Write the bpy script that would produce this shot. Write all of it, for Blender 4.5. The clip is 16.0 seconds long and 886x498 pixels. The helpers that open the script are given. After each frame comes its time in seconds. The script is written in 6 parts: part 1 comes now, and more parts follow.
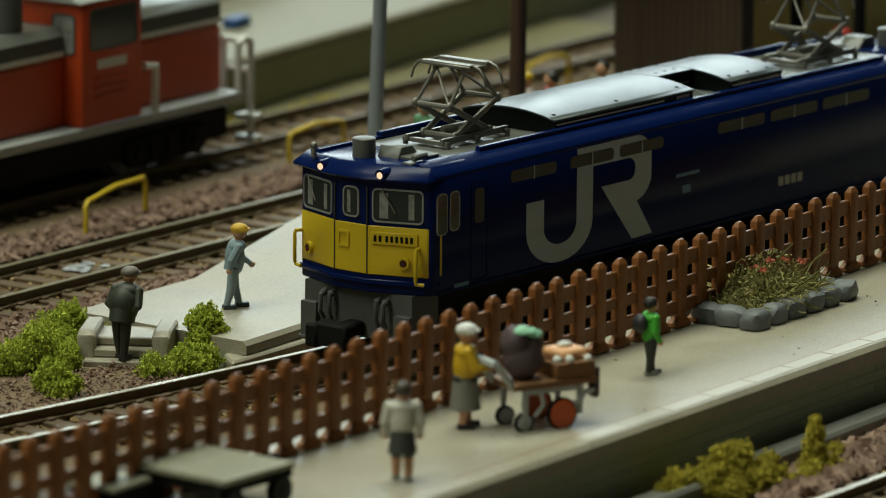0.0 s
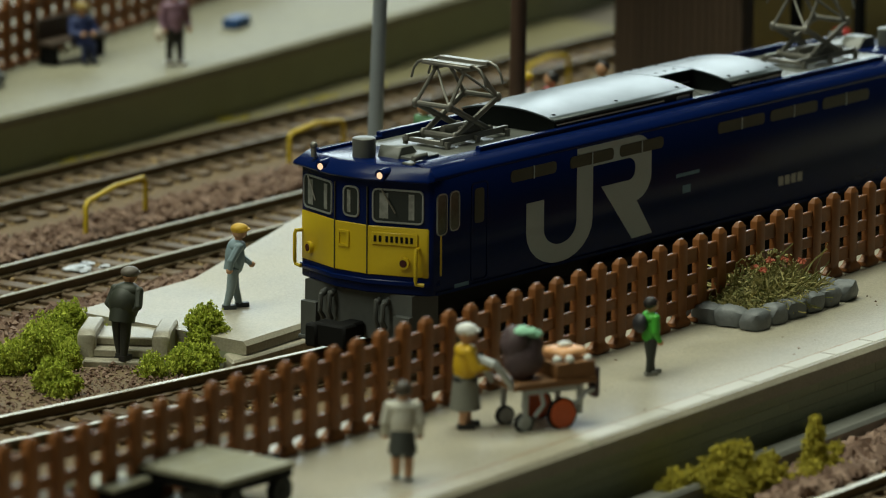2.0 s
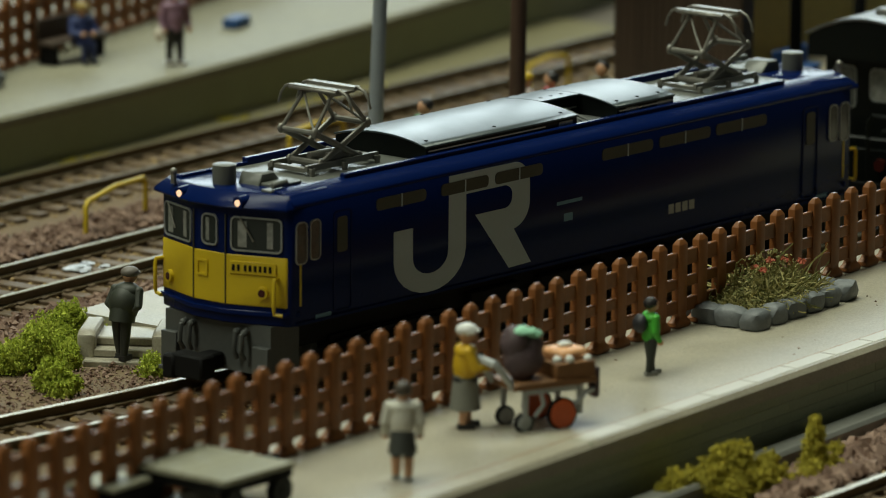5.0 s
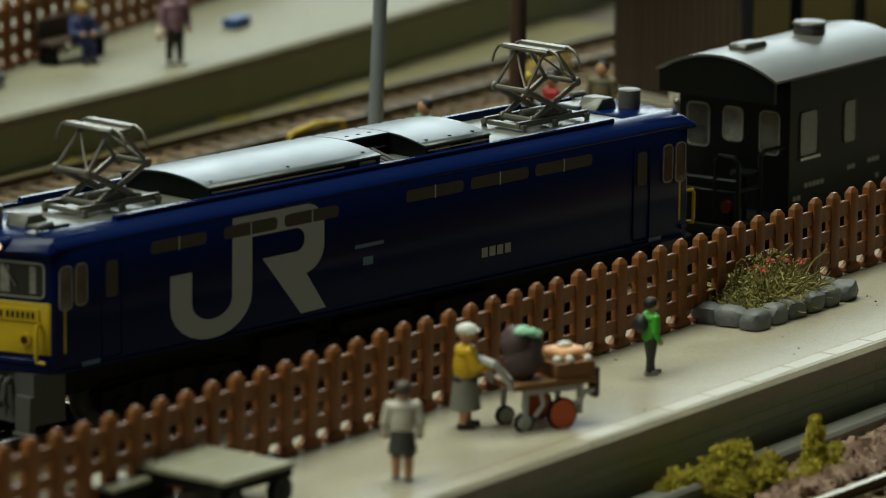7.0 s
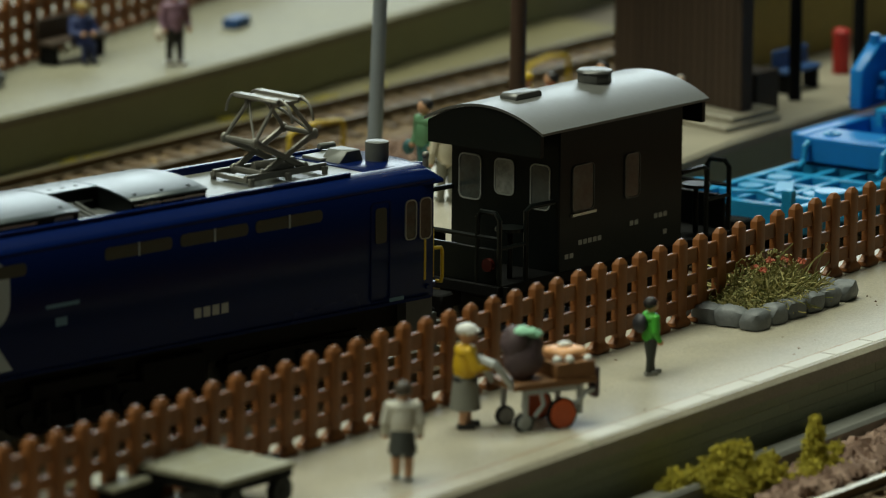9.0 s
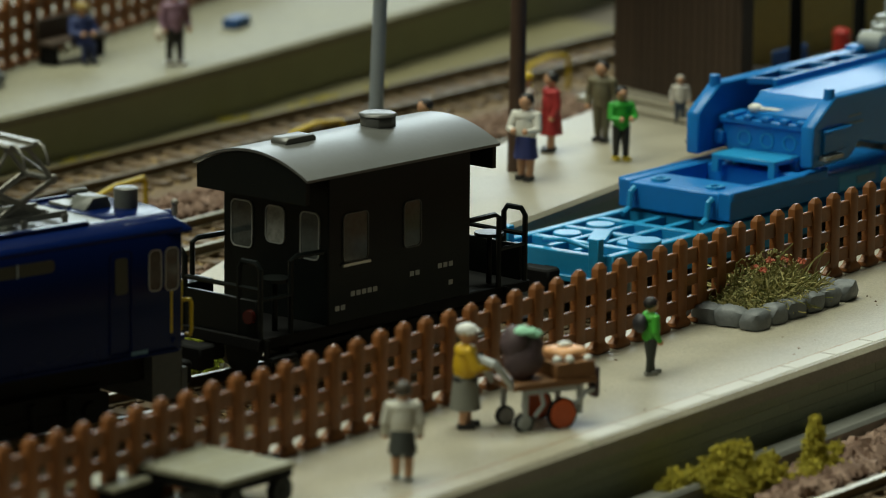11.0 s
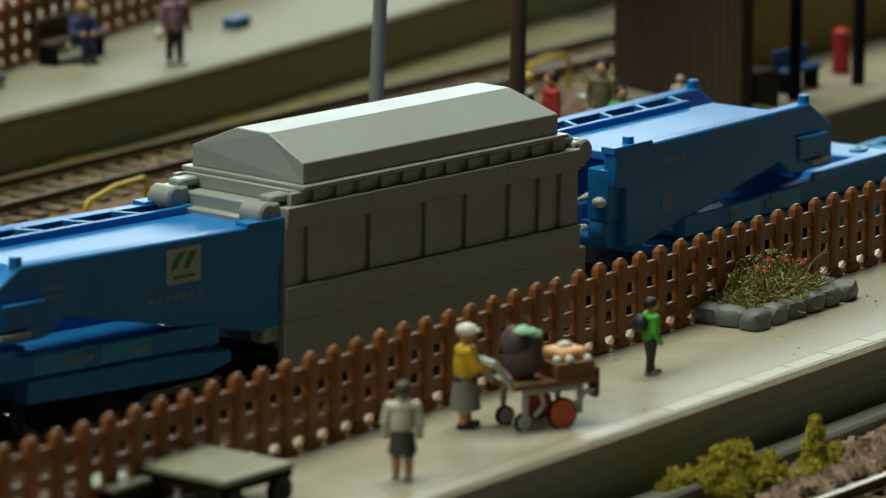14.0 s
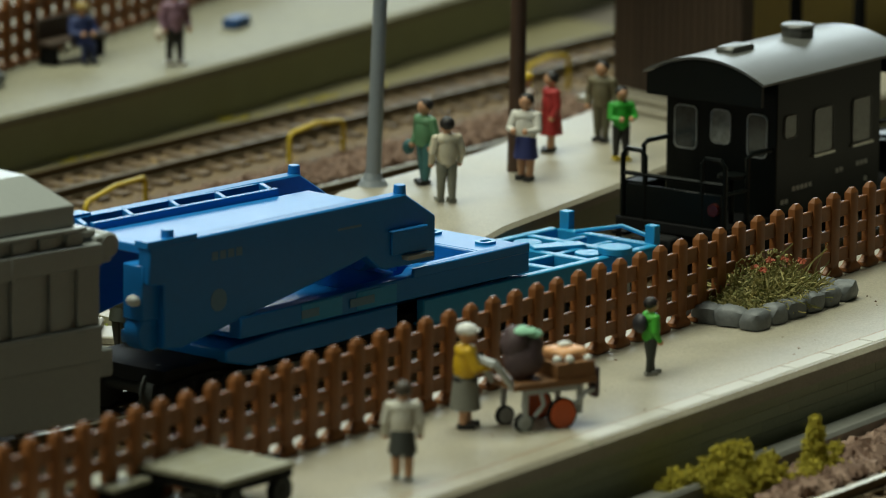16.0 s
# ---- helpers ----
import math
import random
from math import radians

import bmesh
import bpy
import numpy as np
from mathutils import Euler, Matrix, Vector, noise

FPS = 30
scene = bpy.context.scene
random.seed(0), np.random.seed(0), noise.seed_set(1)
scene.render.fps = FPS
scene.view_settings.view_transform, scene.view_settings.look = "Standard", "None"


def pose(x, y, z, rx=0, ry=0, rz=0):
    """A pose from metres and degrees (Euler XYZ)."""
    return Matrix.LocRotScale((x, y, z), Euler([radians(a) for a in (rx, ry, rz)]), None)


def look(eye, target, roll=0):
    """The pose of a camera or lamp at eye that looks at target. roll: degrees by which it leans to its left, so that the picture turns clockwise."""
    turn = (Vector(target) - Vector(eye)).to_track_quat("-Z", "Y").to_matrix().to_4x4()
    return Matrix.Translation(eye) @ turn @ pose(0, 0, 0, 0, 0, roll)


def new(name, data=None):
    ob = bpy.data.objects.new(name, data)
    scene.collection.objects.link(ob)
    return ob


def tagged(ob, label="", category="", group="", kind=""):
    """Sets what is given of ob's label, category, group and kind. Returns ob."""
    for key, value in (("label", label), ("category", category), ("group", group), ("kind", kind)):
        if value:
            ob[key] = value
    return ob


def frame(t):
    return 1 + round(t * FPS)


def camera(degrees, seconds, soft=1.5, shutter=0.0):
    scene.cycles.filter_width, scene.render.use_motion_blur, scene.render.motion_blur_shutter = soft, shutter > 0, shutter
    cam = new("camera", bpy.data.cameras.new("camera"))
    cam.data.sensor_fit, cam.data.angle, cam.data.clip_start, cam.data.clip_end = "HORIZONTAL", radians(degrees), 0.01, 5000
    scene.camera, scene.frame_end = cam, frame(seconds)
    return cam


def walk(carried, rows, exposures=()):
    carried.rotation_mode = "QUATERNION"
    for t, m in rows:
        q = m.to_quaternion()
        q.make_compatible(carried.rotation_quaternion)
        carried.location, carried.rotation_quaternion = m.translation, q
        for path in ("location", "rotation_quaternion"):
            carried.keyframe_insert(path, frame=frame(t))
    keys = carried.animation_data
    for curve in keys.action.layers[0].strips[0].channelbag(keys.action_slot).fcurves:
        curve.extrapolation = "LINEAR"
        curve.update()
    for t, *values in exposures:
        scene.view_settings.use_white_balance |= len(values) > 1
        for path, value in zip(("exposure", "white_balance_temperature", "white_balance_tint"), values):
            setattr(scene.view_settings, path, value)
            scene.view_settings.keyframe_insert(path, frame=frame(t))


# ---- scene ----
K = 0.001                      # the plan is in millimetres of the model railway
RAIL = 1.4                     # rail top
BEND = 0.00124727              # curvature of the train's track, 1/mm

cam = camera(8.428, 16.0, soft=1.0)
EYE = Vector((-478.97, -442.59, 146.07)) * K
YAW, PITCH = radians(48.2103), radians(11.4881)
AHEAD = Vector((math.sin(YAW) * math.cos(PITCH), math.cos(YAW) * math.cos(PITCH), -math.sin(PITCH)))
STAND = look(EYE, EYE + AHEAD, 0.446)
cam.data.dof.use_dof = True
cam.data.dof.focus_distance = 0.672
cam.data.dof.aperture_fstop = 50
walk(cam, [(0.0, STAND), (16.0, STAND)], [(0.0, 0.0), (16.0, 0.0)])

# ---- light: an indoor hall with cool ceiling lamps over and behind the layout ----
world = bpy.data.worlds.new("hall_light")
scene.world = world
world.use_nodes = True
world.node_tree.nodes["Background"].inputs[0].default_value = (0.85, 1.0, 0.78, 1)
world.node_tree.nodes["Background"].inputs[1].default_value = 0.02


def area_lamp(x, y, z, sx, sy, power, colour, aim):
    data = bpy.data.lights.new("ceiling_lamp_light", "AREA")
    data.shape, data.size, data.size_y = "RECTANGLE", sx, sy
    data.energy, data.color = power, colour
    ob = new("ceiling_lamp_light", data)
    ob.matrix_basis = look((x, y, z), aim)
    return ob


area_lamp(0.12, 0.34, 1.5, 1.3, 0.5, 21.0, (0.93, 1.0, 0.8), (0.0, 0.0, 0.0))
area_lamp(-0.95, 0.2, 1.35, 0.5, 1.2, 11.0, (0.95, 1.0, 0.8), (0.02, 0.0, 0.0))
# unseen area light added low behind the far end, for glare on roofs
area_lamp(1.75, 1.5, 0.72, 1.5, 0.55, 15.5, (0.82, 0.98, 1.0), (0.05, 0.02, 0.0))


# ---- materials ----
def mat(name, colour, rough=0.5, metal=0.0, vary=0.15, grain=1500.0, stain=120.0, bump=0.1, coat=0.0, per_piece=0.0, second=None, spread=0.5, transmission=0.0, emit=0.0, spec=0.5):
    m = bpy.data.materials.new(name)
    m.use_nodes = True
    nt = m.node_tree
    p = nt.nodes["Principled BSDF"]
    tc = nt.nodes.new("ShaderNodeTexCoord")
    fine, broad = nt.nodes.new("ShaderNodeTexNoise"), nt.nodes.new("ShaderNodeTexNoise")
    fine.inputs["Scale"].default_value, fine.inputs["Detail"].default_value = grain, 4
    broad.inputs["Scale"].default_value, broad.inputs["Detail"].default_value = stain, 5
    for n in (fine, broad):
        nt.links.new(tc.outputs["Object"], n.inputs["Vector"])
    mix = nt.nodes.new("ShaderNodeMix")
    mix.data_type = "RGBA"
    c = Vector(colour)
    dark = second if second else tuple(c * (1 - vary))
    light = tuple(min(1, v) for v in c * (1 + vary * 0.6))
    ramp = nt.nodes.new("ShaderNodeMapRange")
    ramp.inputs[1].default_value, ramp.inputs[2].default_value = 0.5 - spread * 0.5, 0.5 + spread * 0.5
    add = nt.nodes.new("ShaderNodeMath")
    add.operation = "ADD"
    half = nt.nodes.new("ShaderNodeMath")
    half.operation = "MULTIPLY"
    half.inputs[1].default_value = 0.5
    nt.links.new(fine.outputs[0], add.inputs[0])
    nt.links.new(broad.outputs[0], add.inputs[1])
    nt.links.new(add.outputs[0], half.inputs[0])
    nt.links.new(half.outputs[0], ramp.inputs[0])
    nt.links.new(ramp.outputs[0], mix.inputs[0])
    mix.inputs[6].default_value, mix.inputs[7].default_value = (*dark, 1), (*light, 1)
    out = mix.outputs[2]
    if per_piece:
        info = nt.nodes.new("ShaderNodeObjectInfo")
        hsv = nt.nodes.new("ShaderNodeHueSaturation")
        rng = nt.nodes.new("ShaderNodeMapRange")
        rng.inputs[3].default_value, rng.inputs[4].default_value = 1 - per_piece, 1 + per_piece
        nt.links.new(info.outputs["Random"], rng.inputs[0])
        nt.links.new(rng.outputs[0], hsv.inputs["Value"])
        nt.links.new(out, hsv.inputs["Color"])
        out = hsv.outputs[0]
    nt.links.new(out, p.inputs["Base Color"])
    rr = nt.nodes.new("ShaderNodeMapRange")
    rr.inputs[3].default_value, rr.inputs[4].default_value = max(0.02, rough - 0.1), min(1, rough + 0.1)
    nt.links.new(broad.outputs[0], rr.inputs[0])
    nt.links.new(rr.outputs[0], p.inputs["Roughness"])
    p.inputs["Metallic"].default_value = metal
    p.inputs["Specular IOR Level"].default_value = spec
    p.inputs["Coat Weight"].default_value = coat
    p.inputs["Coat Roughness"].default_value = 0.15
    p.inputs["Transmission Weight"].default_value = transmission
    if bump:
        b = nt.nodes.new("ShaderNodeBump")
        b.inputs["Strength"].default_value, b.inputs["Distance"].default_value = bump, 0.0001
        nt.links.new(fine.outputs[0], b.inputs["Height"])
        nt.links.new(b.outputs[0], p.inputs["Normal"])
    if emit:
        p.inputs["Emission Color"].default_value = (*colour, 1)
        p.inputs["Emission Strength"].default_value = emit
    return m


def island_mat(name, a, b, rough=0.8, grain=2500.0, bump=0.3):
    """Loose pieces in one mesh, each in a tone of its own between a and b."""
    m = mat(name, a, rough, vary=0.25, grain=grain, bump=bump)
    nt = m.node_tree
    geo, mix = nt.nodes.new("ShaderNodeNewGeometry"), nt.nodes.new("ShaderNodeMix")
    mix.data_type, mix.blend_type = "RGBA", "MIX"
    old = next(n for n in nt.nodes if n.bl_idname == "ShaderNodeMix" and n != mix)
    mix.inputs[7].default_value = (*b, 1)
    nt.links.new(geo.outputs["Random Per Island"], mix.inputs[0])
    nt.links.new(old.outputs[2], mix.inputs[6])
    nt.links.new(mix.outputs[2], nt.nodes["Principled BSDF"].inputs["Base Color"])
    return m


M = {}
M["blue"] = mat("gloss_navy_plastic", (0.002, 0.0095, 0.066), 0.24, vary=0.12, coat=0.0, spec=0.12, bump=0.03, stain=40)
M["yellow"] = mat("cream_yellow_paint", (0.62, 0.44, 0.012), 0.42, vary=0.06, bump=0.04, stain=60)
M["roofgrey"] = mat("roof_grey_paint", (0.13, 0.135, 0.12), 0.38, vary=0.12, bump=0.05)
M["hood"] = mat("dark_satin_roof_hood", (0.05, 0.065, 0.07), 0.32, metal=0.15, vary=0.1, bump=0.05)
M["emblem"] = mat("pale_grey_print", (0.44, 0.51, 0.54), 0.5, vary=0.05, bump=0.0)
M["print"] = mat("faded_white_print", (0.42, 0.44, 0.43), 0.6, vary=0.1, bump=0)
M["dimprint"] = mat("faint_print", (0.13, 0.26, 0.38), 0.6, vary=0.1, bump=0)
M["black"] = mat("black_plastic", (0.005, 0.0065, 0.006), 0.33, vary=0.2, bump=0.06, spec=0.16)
M["matblack"] = mat("matt_black_plastic", (0.006, 0.006, 0.006), 0.75, vary=0.25, bump=0.1, spec=0.2)
M["bogie"] = mat("dark_grey_bogie_plastic", (0.085, 0.09, 0.085), 0.6, vary=0.2, bump=0.1)
M["panto"] = mat("silver_grey_pantograph_metal", (0.24, 0.23, 0.2), 0.42, metal=0.5, vary=0.15, bump=0.05)
M["chrome"] = mat("bright_frame_metal", (0.5, 0.5, 0.46), 0.3, metal=0.8, vary=0.1, bump=0)
M["framegrey"] = mat("dull_silver_window_frame", (0.34, 0.36, 0.36), 0.35, metal=0.4, vary=0.1, bump=0)
M["glass"] = mat("clear_dark_window", (0.028, 0.034, 0.032), 0.1, vary=0.1, bump=0, spec=0.3)
M["paleglass"] = mat("pale_window_moulding", (0.27, 0.28, 0.26), 0.12, vary=0.35, stain=500, bump=0, coat=0.5, spread=0.25)
M["cabglass"] = mat("greyish_cab_window", (0.06, 0.07, 0.068), 0.1, vary=0.35, stain=160, bump=0, coat=0.4, spread=0.3)
M["striprail"] = mat("grey_metal_strip", (0.19, 0.19, 0.17), 0.4, metal=0.3, vary=0.15, bump=0.05)
M["olive"] = mat("olive_grille_print", (0.045, 0.045, 0.025), 0.5, vary=0.2, bump=0.1)
M["headlight"] = mat("warm_headlight_lens", (1.0, 0.66, 0.42), 0.3, vary=0.02, bump=0, emit=0.8)
M["redlens"] = mat("dark_red_lamp_lens", (0.05, 0.008, 0.006), 0.25, vary=0.1, bump=0)
# black van roof; its base colour is lifted to grey to carry glare
M["cabroof"] = mat("glare_greyed_black_roof", (0.085, 0.086, 0.078), 0.4, vary=0.12, bump=0.06, coat=0.1, spec=0.85)
M["wagonblue"] = mat("light_blue_plastic", (0.01, 0.19, 0.55), 0.36, vary=0.08, bump=0.04, spec=0.35, stain=50)
M["deckblue"] = mat("pale_blue_plastic", (0.02, 0.3, 0.6), 0.36, vary=0.1, bump=0.04, spec=0.4, stain=50)
M["transgrey"] = mat("warm_grey_plastic", (0.32, 0.34, 0.325), 0.36, vary=0.08, bump=0.05, stain=60)
M["green"] = mat("green_print", (0.03, 0.2, 0.07), 0.5, vary=0.1, bump=0)
M["palegreen"] = mat("pale_green_print", (0.4, 0.48, 0.4), 0.5, vary=0.1, bump=0)
M["white"] = mat("white_plastic", (0.72, 0.72, 0.68), 0.45, vary=0.08, bump=0.04)
M["redpaint"] = mat("vermilion_paint", (0.5, 0.06, 0.012), 0.45, vary=0.1, bump=0.04)
M["fencebrown"] = mat("red_brown_plastic", (0.24, 0.088, 0.024), 0.46, vary=0.3, grain=1200, bump=0.12, spec=0.32, per_piece=0.14)
M["platform"] = mat("pale_concrete_plastic", (0.36, 0.325, 0.25), 0.46, vary=0.3, grain=3800, stain=90, bump=0.3, spread=0.35)
M["platwall"] = mat("olive_grey_platform_wall", (0.33, 0.35, 0.235), 0.6, vary=0.2, grain=2500, bump=0.1, per_piece=0.04)
# olive far deck, its colour darkened to stand in for weaker light
M["dimplatform"] = mat("dimmed_olive_concrete_plastic", (0.25, 0.235, 0.165), 0.6, vary=0.3, grain=1500, stain=60, bump=0.2, spread=0.4)
M["sand"] = mat("sandy_verge", (0.17, 0.15, 0.075), 0.85, vary=0.35, grain=1500, stain=180, bump=0.5)
M["edgestone"] = mat("platform_edge_stone", (0.43, 0.4, 0.32), 0.45, vary=0.08, grain=4000, bump=0.1, per_piece=0.07)
M["ground"] = mat("brown_scenic_ground", (0.125, 0.108, 0.088), 0.9, vary=0.4, grain=1800, stain=150, bump=0.8)
M["earth"] = mat("dark_earth_sheet", (0.17, 0.115, 0.062), 0.85, vary=0.35, grain=3500, stain=250, bump=0.7)
M["ballast"] = island_mat("brown_ballast_stones", (0.18, 0.11, 0.04), (0.36, 0.25, 0.11))
M["coarse"] = island_mat("dark_red_gravel", (0.1, 0.05, 0.03), (0.29, 0.19, 0.14))
M["sleeper"] = mat("brown_sleeper_plastic", (0.13, 0.085, 0.045), 0.7, vary=0.3, grain=1800, bump=0.3, per_piece=0.25)
M["rail"] = mat("weathered_rail_side", (0.12, 0.085, 0.04), 0.55, metal=0.3, vary=0.25, bump=0.15)
M["railtop"] = mat("worn_rail_head", (0.42, 0.38, 0.29), 0.42, metal=0.7, vary=0.1, bump=0.03)
M["rustrail"] = mat("rusty_rail_head", (0.1, 0.075, 0.032), 0.6, metal=0.2, vary=0.25, bump=0.05)
M["dullrail"] = mat("dull_rail_head", (0.26, 0.235, 0.16), 0.5, metal=0.4, vary=0.15, bump=0.03)
M["foliage"] = island_mat("lime_green_foam", (0.2, 0.27, 0.014), (0.55, 0.6, 0.08), 0.9)
M["olivefoliage"] = island_mat("olive_yellow_foam", (0.24, 0.21, 0.012), (0.58, 0.49, 0.06), 0.9)
M["herb"] = island_mat("olive_flowerbed_fibres", (0.12, 0.13, 0.03), (0.42, 0.36, 0.14), 0.8)
M["flower"] = mat("dull_orange_red_flower", (0.38, 0.08, 0.035), 0.7, vary=0.2, bump=0.1)
M["rock"] = mat("grey_kerb_rock", (0.15, 0.16, 0.165), 0.55, vary=0.3, grain=2200, stain=500, bump=0.6, per_piece=0.12)
M["poleg"] = mat("blue_grey_pole", (0.26, 0.29, 0.32), 0.45, vary=0.1, bump=0.05)
M["poleb"] = mat("dark_brown_pole", (0.075, 0.04, 0.025), 0.5, vary=0.2, bump=0.1)
M["yellowrail"] = mat("yellow_marker_plastic", (0.6, 0.42, 0.01), 0.5, vary=0.15, bump=0.05)
M["hutwood"] = mat("dark_brown_plank", (0.05, 0.03, 0.018), 0.6, vary=0.25, bump=0.2, per_piece=0.15)
M["straw"] = mat("straw_wall", (0.3, 0.22, 0.05), 0.7, vary=0.2, bump=0.1)
M["wood"] = mat("brown_cart_wood", (0.22, 0.1, 0.035), 0.55, vary=0.25, bump=0.2)
M["plank"] = mat("grey_olive_planks", (0.27, 0.26, 0.19), 0.6, vary=0.2, bump=0.2, per_piece=0.1)
M["steel"] = mat("light_grey_plastic", (0.42, 0.44, 0.44), 0.45, vary=0.1, bump=0.05)
M["orange"] = mat("orange_red_wheel", (0.55, 0.085, 0.01), 0.4, vary=0.1, bump=0.04)
M["plum"] = mat("plum_grey_bag", (0.085, 0.055, 0.06), 0.6, vary=0.2, bump=0.15)
M["mint"] = mat("mint_cloth", (0.3, 0.62, 0.42), 0.6, vary=0.1, bump=0.1)
M["peach"] = mat("peach_parcel", (0.75, 0.38, 0.17), 0.55, vary=0.12, bump=0.1)
M["bluebox"] = mat("blue_bench_plastic", (0.02, 0.08, 0.25), 0.5, vary=0.1)
M["frost"] = mat("grey_glue_patch", (0.4, 0.42, 0.45), 0.3, vary=0.4, bump=0.4, spread=0.2)


def cloth(name, colour, rough=0.55):
    key = "fig_" + name
    if key not in M:
        M[key] = mat("painted_" + name, colour, rough, vary=0.15, grain=2500, bump=0.08)
    return M[key]


SKIN = cloth("skin", (0.55, 0.3, 0.17))


# ---- mesh helpers, all in millimetres ----
def part(name, bm, material, parent=None, label="", bevel=0.0, smooth=True):
    bmesh.ops.recalc_face_normals(bm, faces=bm.faces[:])
    if bevel:
        edges = [e for e in bm.edges if len(e.link_faces) == 2 and e.calc_face_angle(0) > 0.6]
        bmesh.ops.bevel(bm, geom=edges, offset=bevel, segments=1, affect="EDGES", clamp_overlap=True)
    bmesh.ops.scale(bm, vec=(K, K, K), verts=bm.verts[:])
    me = bpy.data.meshes.new(name)
    bm.to_mesh(me)
    bm.free()
    for m in material if isinstance(material, (list, tuple)) else [material]:
        me.materials.append(m)
    if smooth:
        me.polygons.foreach_set("use_smooth", [True] * len(me.polygons))
        me.set_sharp_from_angle(angle=radians(38))
    ob = new(name, me)
    if parent:
        ob.parent = parent
    return tagged(ob, label)


def thing(name, x, y, z, turn=0.0, label="", category="", group="", kind=""):
    ob = new(name)
    ob.empty_display_size = 0.005
    ob.matrix_basis = pose(x * K, y * K, z * K, 0, 0, turn)
    return tagged(ob, label, category, group, kind)


def B():
    return bmesh.new()


def box(bm, x0, x1, y0, y1, z0, z1, mi=0):
    vs = [bm.verts.new((x, y, z)) for x in (x0, x1) for y in (y0, y1) for z in (z0, z1)]
    for f in ((0, 1, 3, 2), (4, 6, 7, 5), (0, 4, 5, 1), (2, 3, 7, 6), (0, 2, 6, 4), (1, 5, 7, 3)):
        bm.faces.new([vs[i] for i in f]).material_index = mi
    return vs


def obox(bm, c, size, m=None, mi=0):
    """A box of that size round c, turned by the matrix m."""
    a, b, d = (v / 2 for v in size)
    vs = box(bm, -a, a, -b, b, -d, d, mi)
    for v in vs:
        v.co = (m @ v.co if m else v.co) + Vector(c)
    return vs


def prism(bm, pts, axis, a, b, mi=0):
    """A closed outline swept along an axis from a to b. axis 0: pts are (y, z); 1: (x, z); 2: (x, y)."""
    def at(p, h):
        return ((h, p[0], p[1]), (p[0], h, p[1]), (p[0], p[1], h))[axis]
    lo, hi = [bm.verts.new(at(p, a)) for p in pts], [bm.verts.new(at(p, b)) for p in pts]
    n = len(pts)
    for i in range(n):
        bm.faces.new((lo[i], lo[(i + 1) % n], hi[(i + 1) % n], hi[i])).material_index = mi
    bm.faces.new(lo[::-1]).material_index = mi
    bm.faces.new(hi).material_index = mi
    return lo + hi


def cyl(bm, p, q, r, r2=None, seg=12, mi=0):
    p, q = Vector(p), Vector(q)
    r2 = r if r2 is None else r2
    z = (q - p).normalized()
    x = z.orthogonal().normalized()
    y = z.cross(x)
    rings = []
    for c, rad in ((p, r), (q, r2)):
        rings.append([bm.verts.new(c + (x * math.cos(2 * math.pi * i / seg) + y * math.sin(2 * math.pi * i / seg)) * rad) for i in range(seg)])
    for i in range(seg):
        bm.faces.new((rings[0][i], rings[0][(i + 1) % seg], rings[1][(i + 1) % seg], rings[1][i])).material_index = mi
    bm.faces.new(rings[0][::-1]).material_index = mi
    bm.faces.new(rings[1]).material_index = mi


def rod(bm, pts, r, seg=7, mi=0):
    """A bent round bar through the points."""
    pts = [Vector(p) for p in pts]
    rings = []
    up = None
    for i, p in enumerate(pts):
        d = (pts[min(i + 1, len(pts) - 1)] - pts[max(i - 1, 0)]).normalized()
        if up is None:
            up = d.orthogonal().normalized()
        x = (up - d * up.dot(d)).normalized()
        up = x
        y = d.cross(x)
        rings.append([bm.verts.new(p + (x * math.cos(2 * math.pi * k / seg) + y * math.sin(2 * math.pi * k / seg)) * r) for k in range(seg)])
    for a, b in zip(rings, rings[1:]):
        for k in range(seg):
            bm.faces.new((a[k], a[(k + 1) % seg], b[(k + 1) % seg], b[k])).material_index = mi
    bm.faces.new(rings[0][::-1]).material_index = mi
    bm.faces.new(rings[-1]).material_index = mi


def ball(bm, c, rx, ry=None, rz=None, mi=0, seg=12, rings=8, m=None):
    ry, rz = ry or rx, rz or rx
    grid = []
    for j in range(1, rings):
        th = math.pi * j / rings
        grid.append([Vector((rx * math.sin(th) * math.cos(2 * math.pi * i / seg), ry * math.sin(th) * math.sin(2 * math.pi * i / seg), rz * math.cos(th))) for i in range(seg)])
    f = (lambda v: (m @ v if m else v) + Vector(c))
    rows = [[bm.verts.new(f(v)) for v in row] for row in grid]
    top, bot = bm.verts.new(f(Vector((0, 0, rz)))), bm.verts.new(f(Vector((0, 0, -rz))))
    for i in range(seg):
        k = (i + 1) % seg
        bm.faces.new((top, rows[0][i], rows[0][k])).material_index = mi
        bm.faces.new((bot, rows[-1][k], rows[-1][i])).material_index = mi
        for a, b in zip(rows, rows[1:]):
            bm.faces.new((a[i], b[i], b[k], a[k])).material_index = mi


def round_rect(x0, x1, z0, z1, r, seg=4):
    pts = []
    for cx, cz, a0 in ((x1 - r, z1 - r, 0), (x0 + r, z1 - r, 90), (x0 + r, z0 + r, 180), (x1 - r, z0 + r, 270)):
        for i in range(seg + 1):
            a = radians(a0 + 90 * i / seg)
            pts.append((cx + r * math.cos(a), cz + r * math.sin(a)))
    return pts


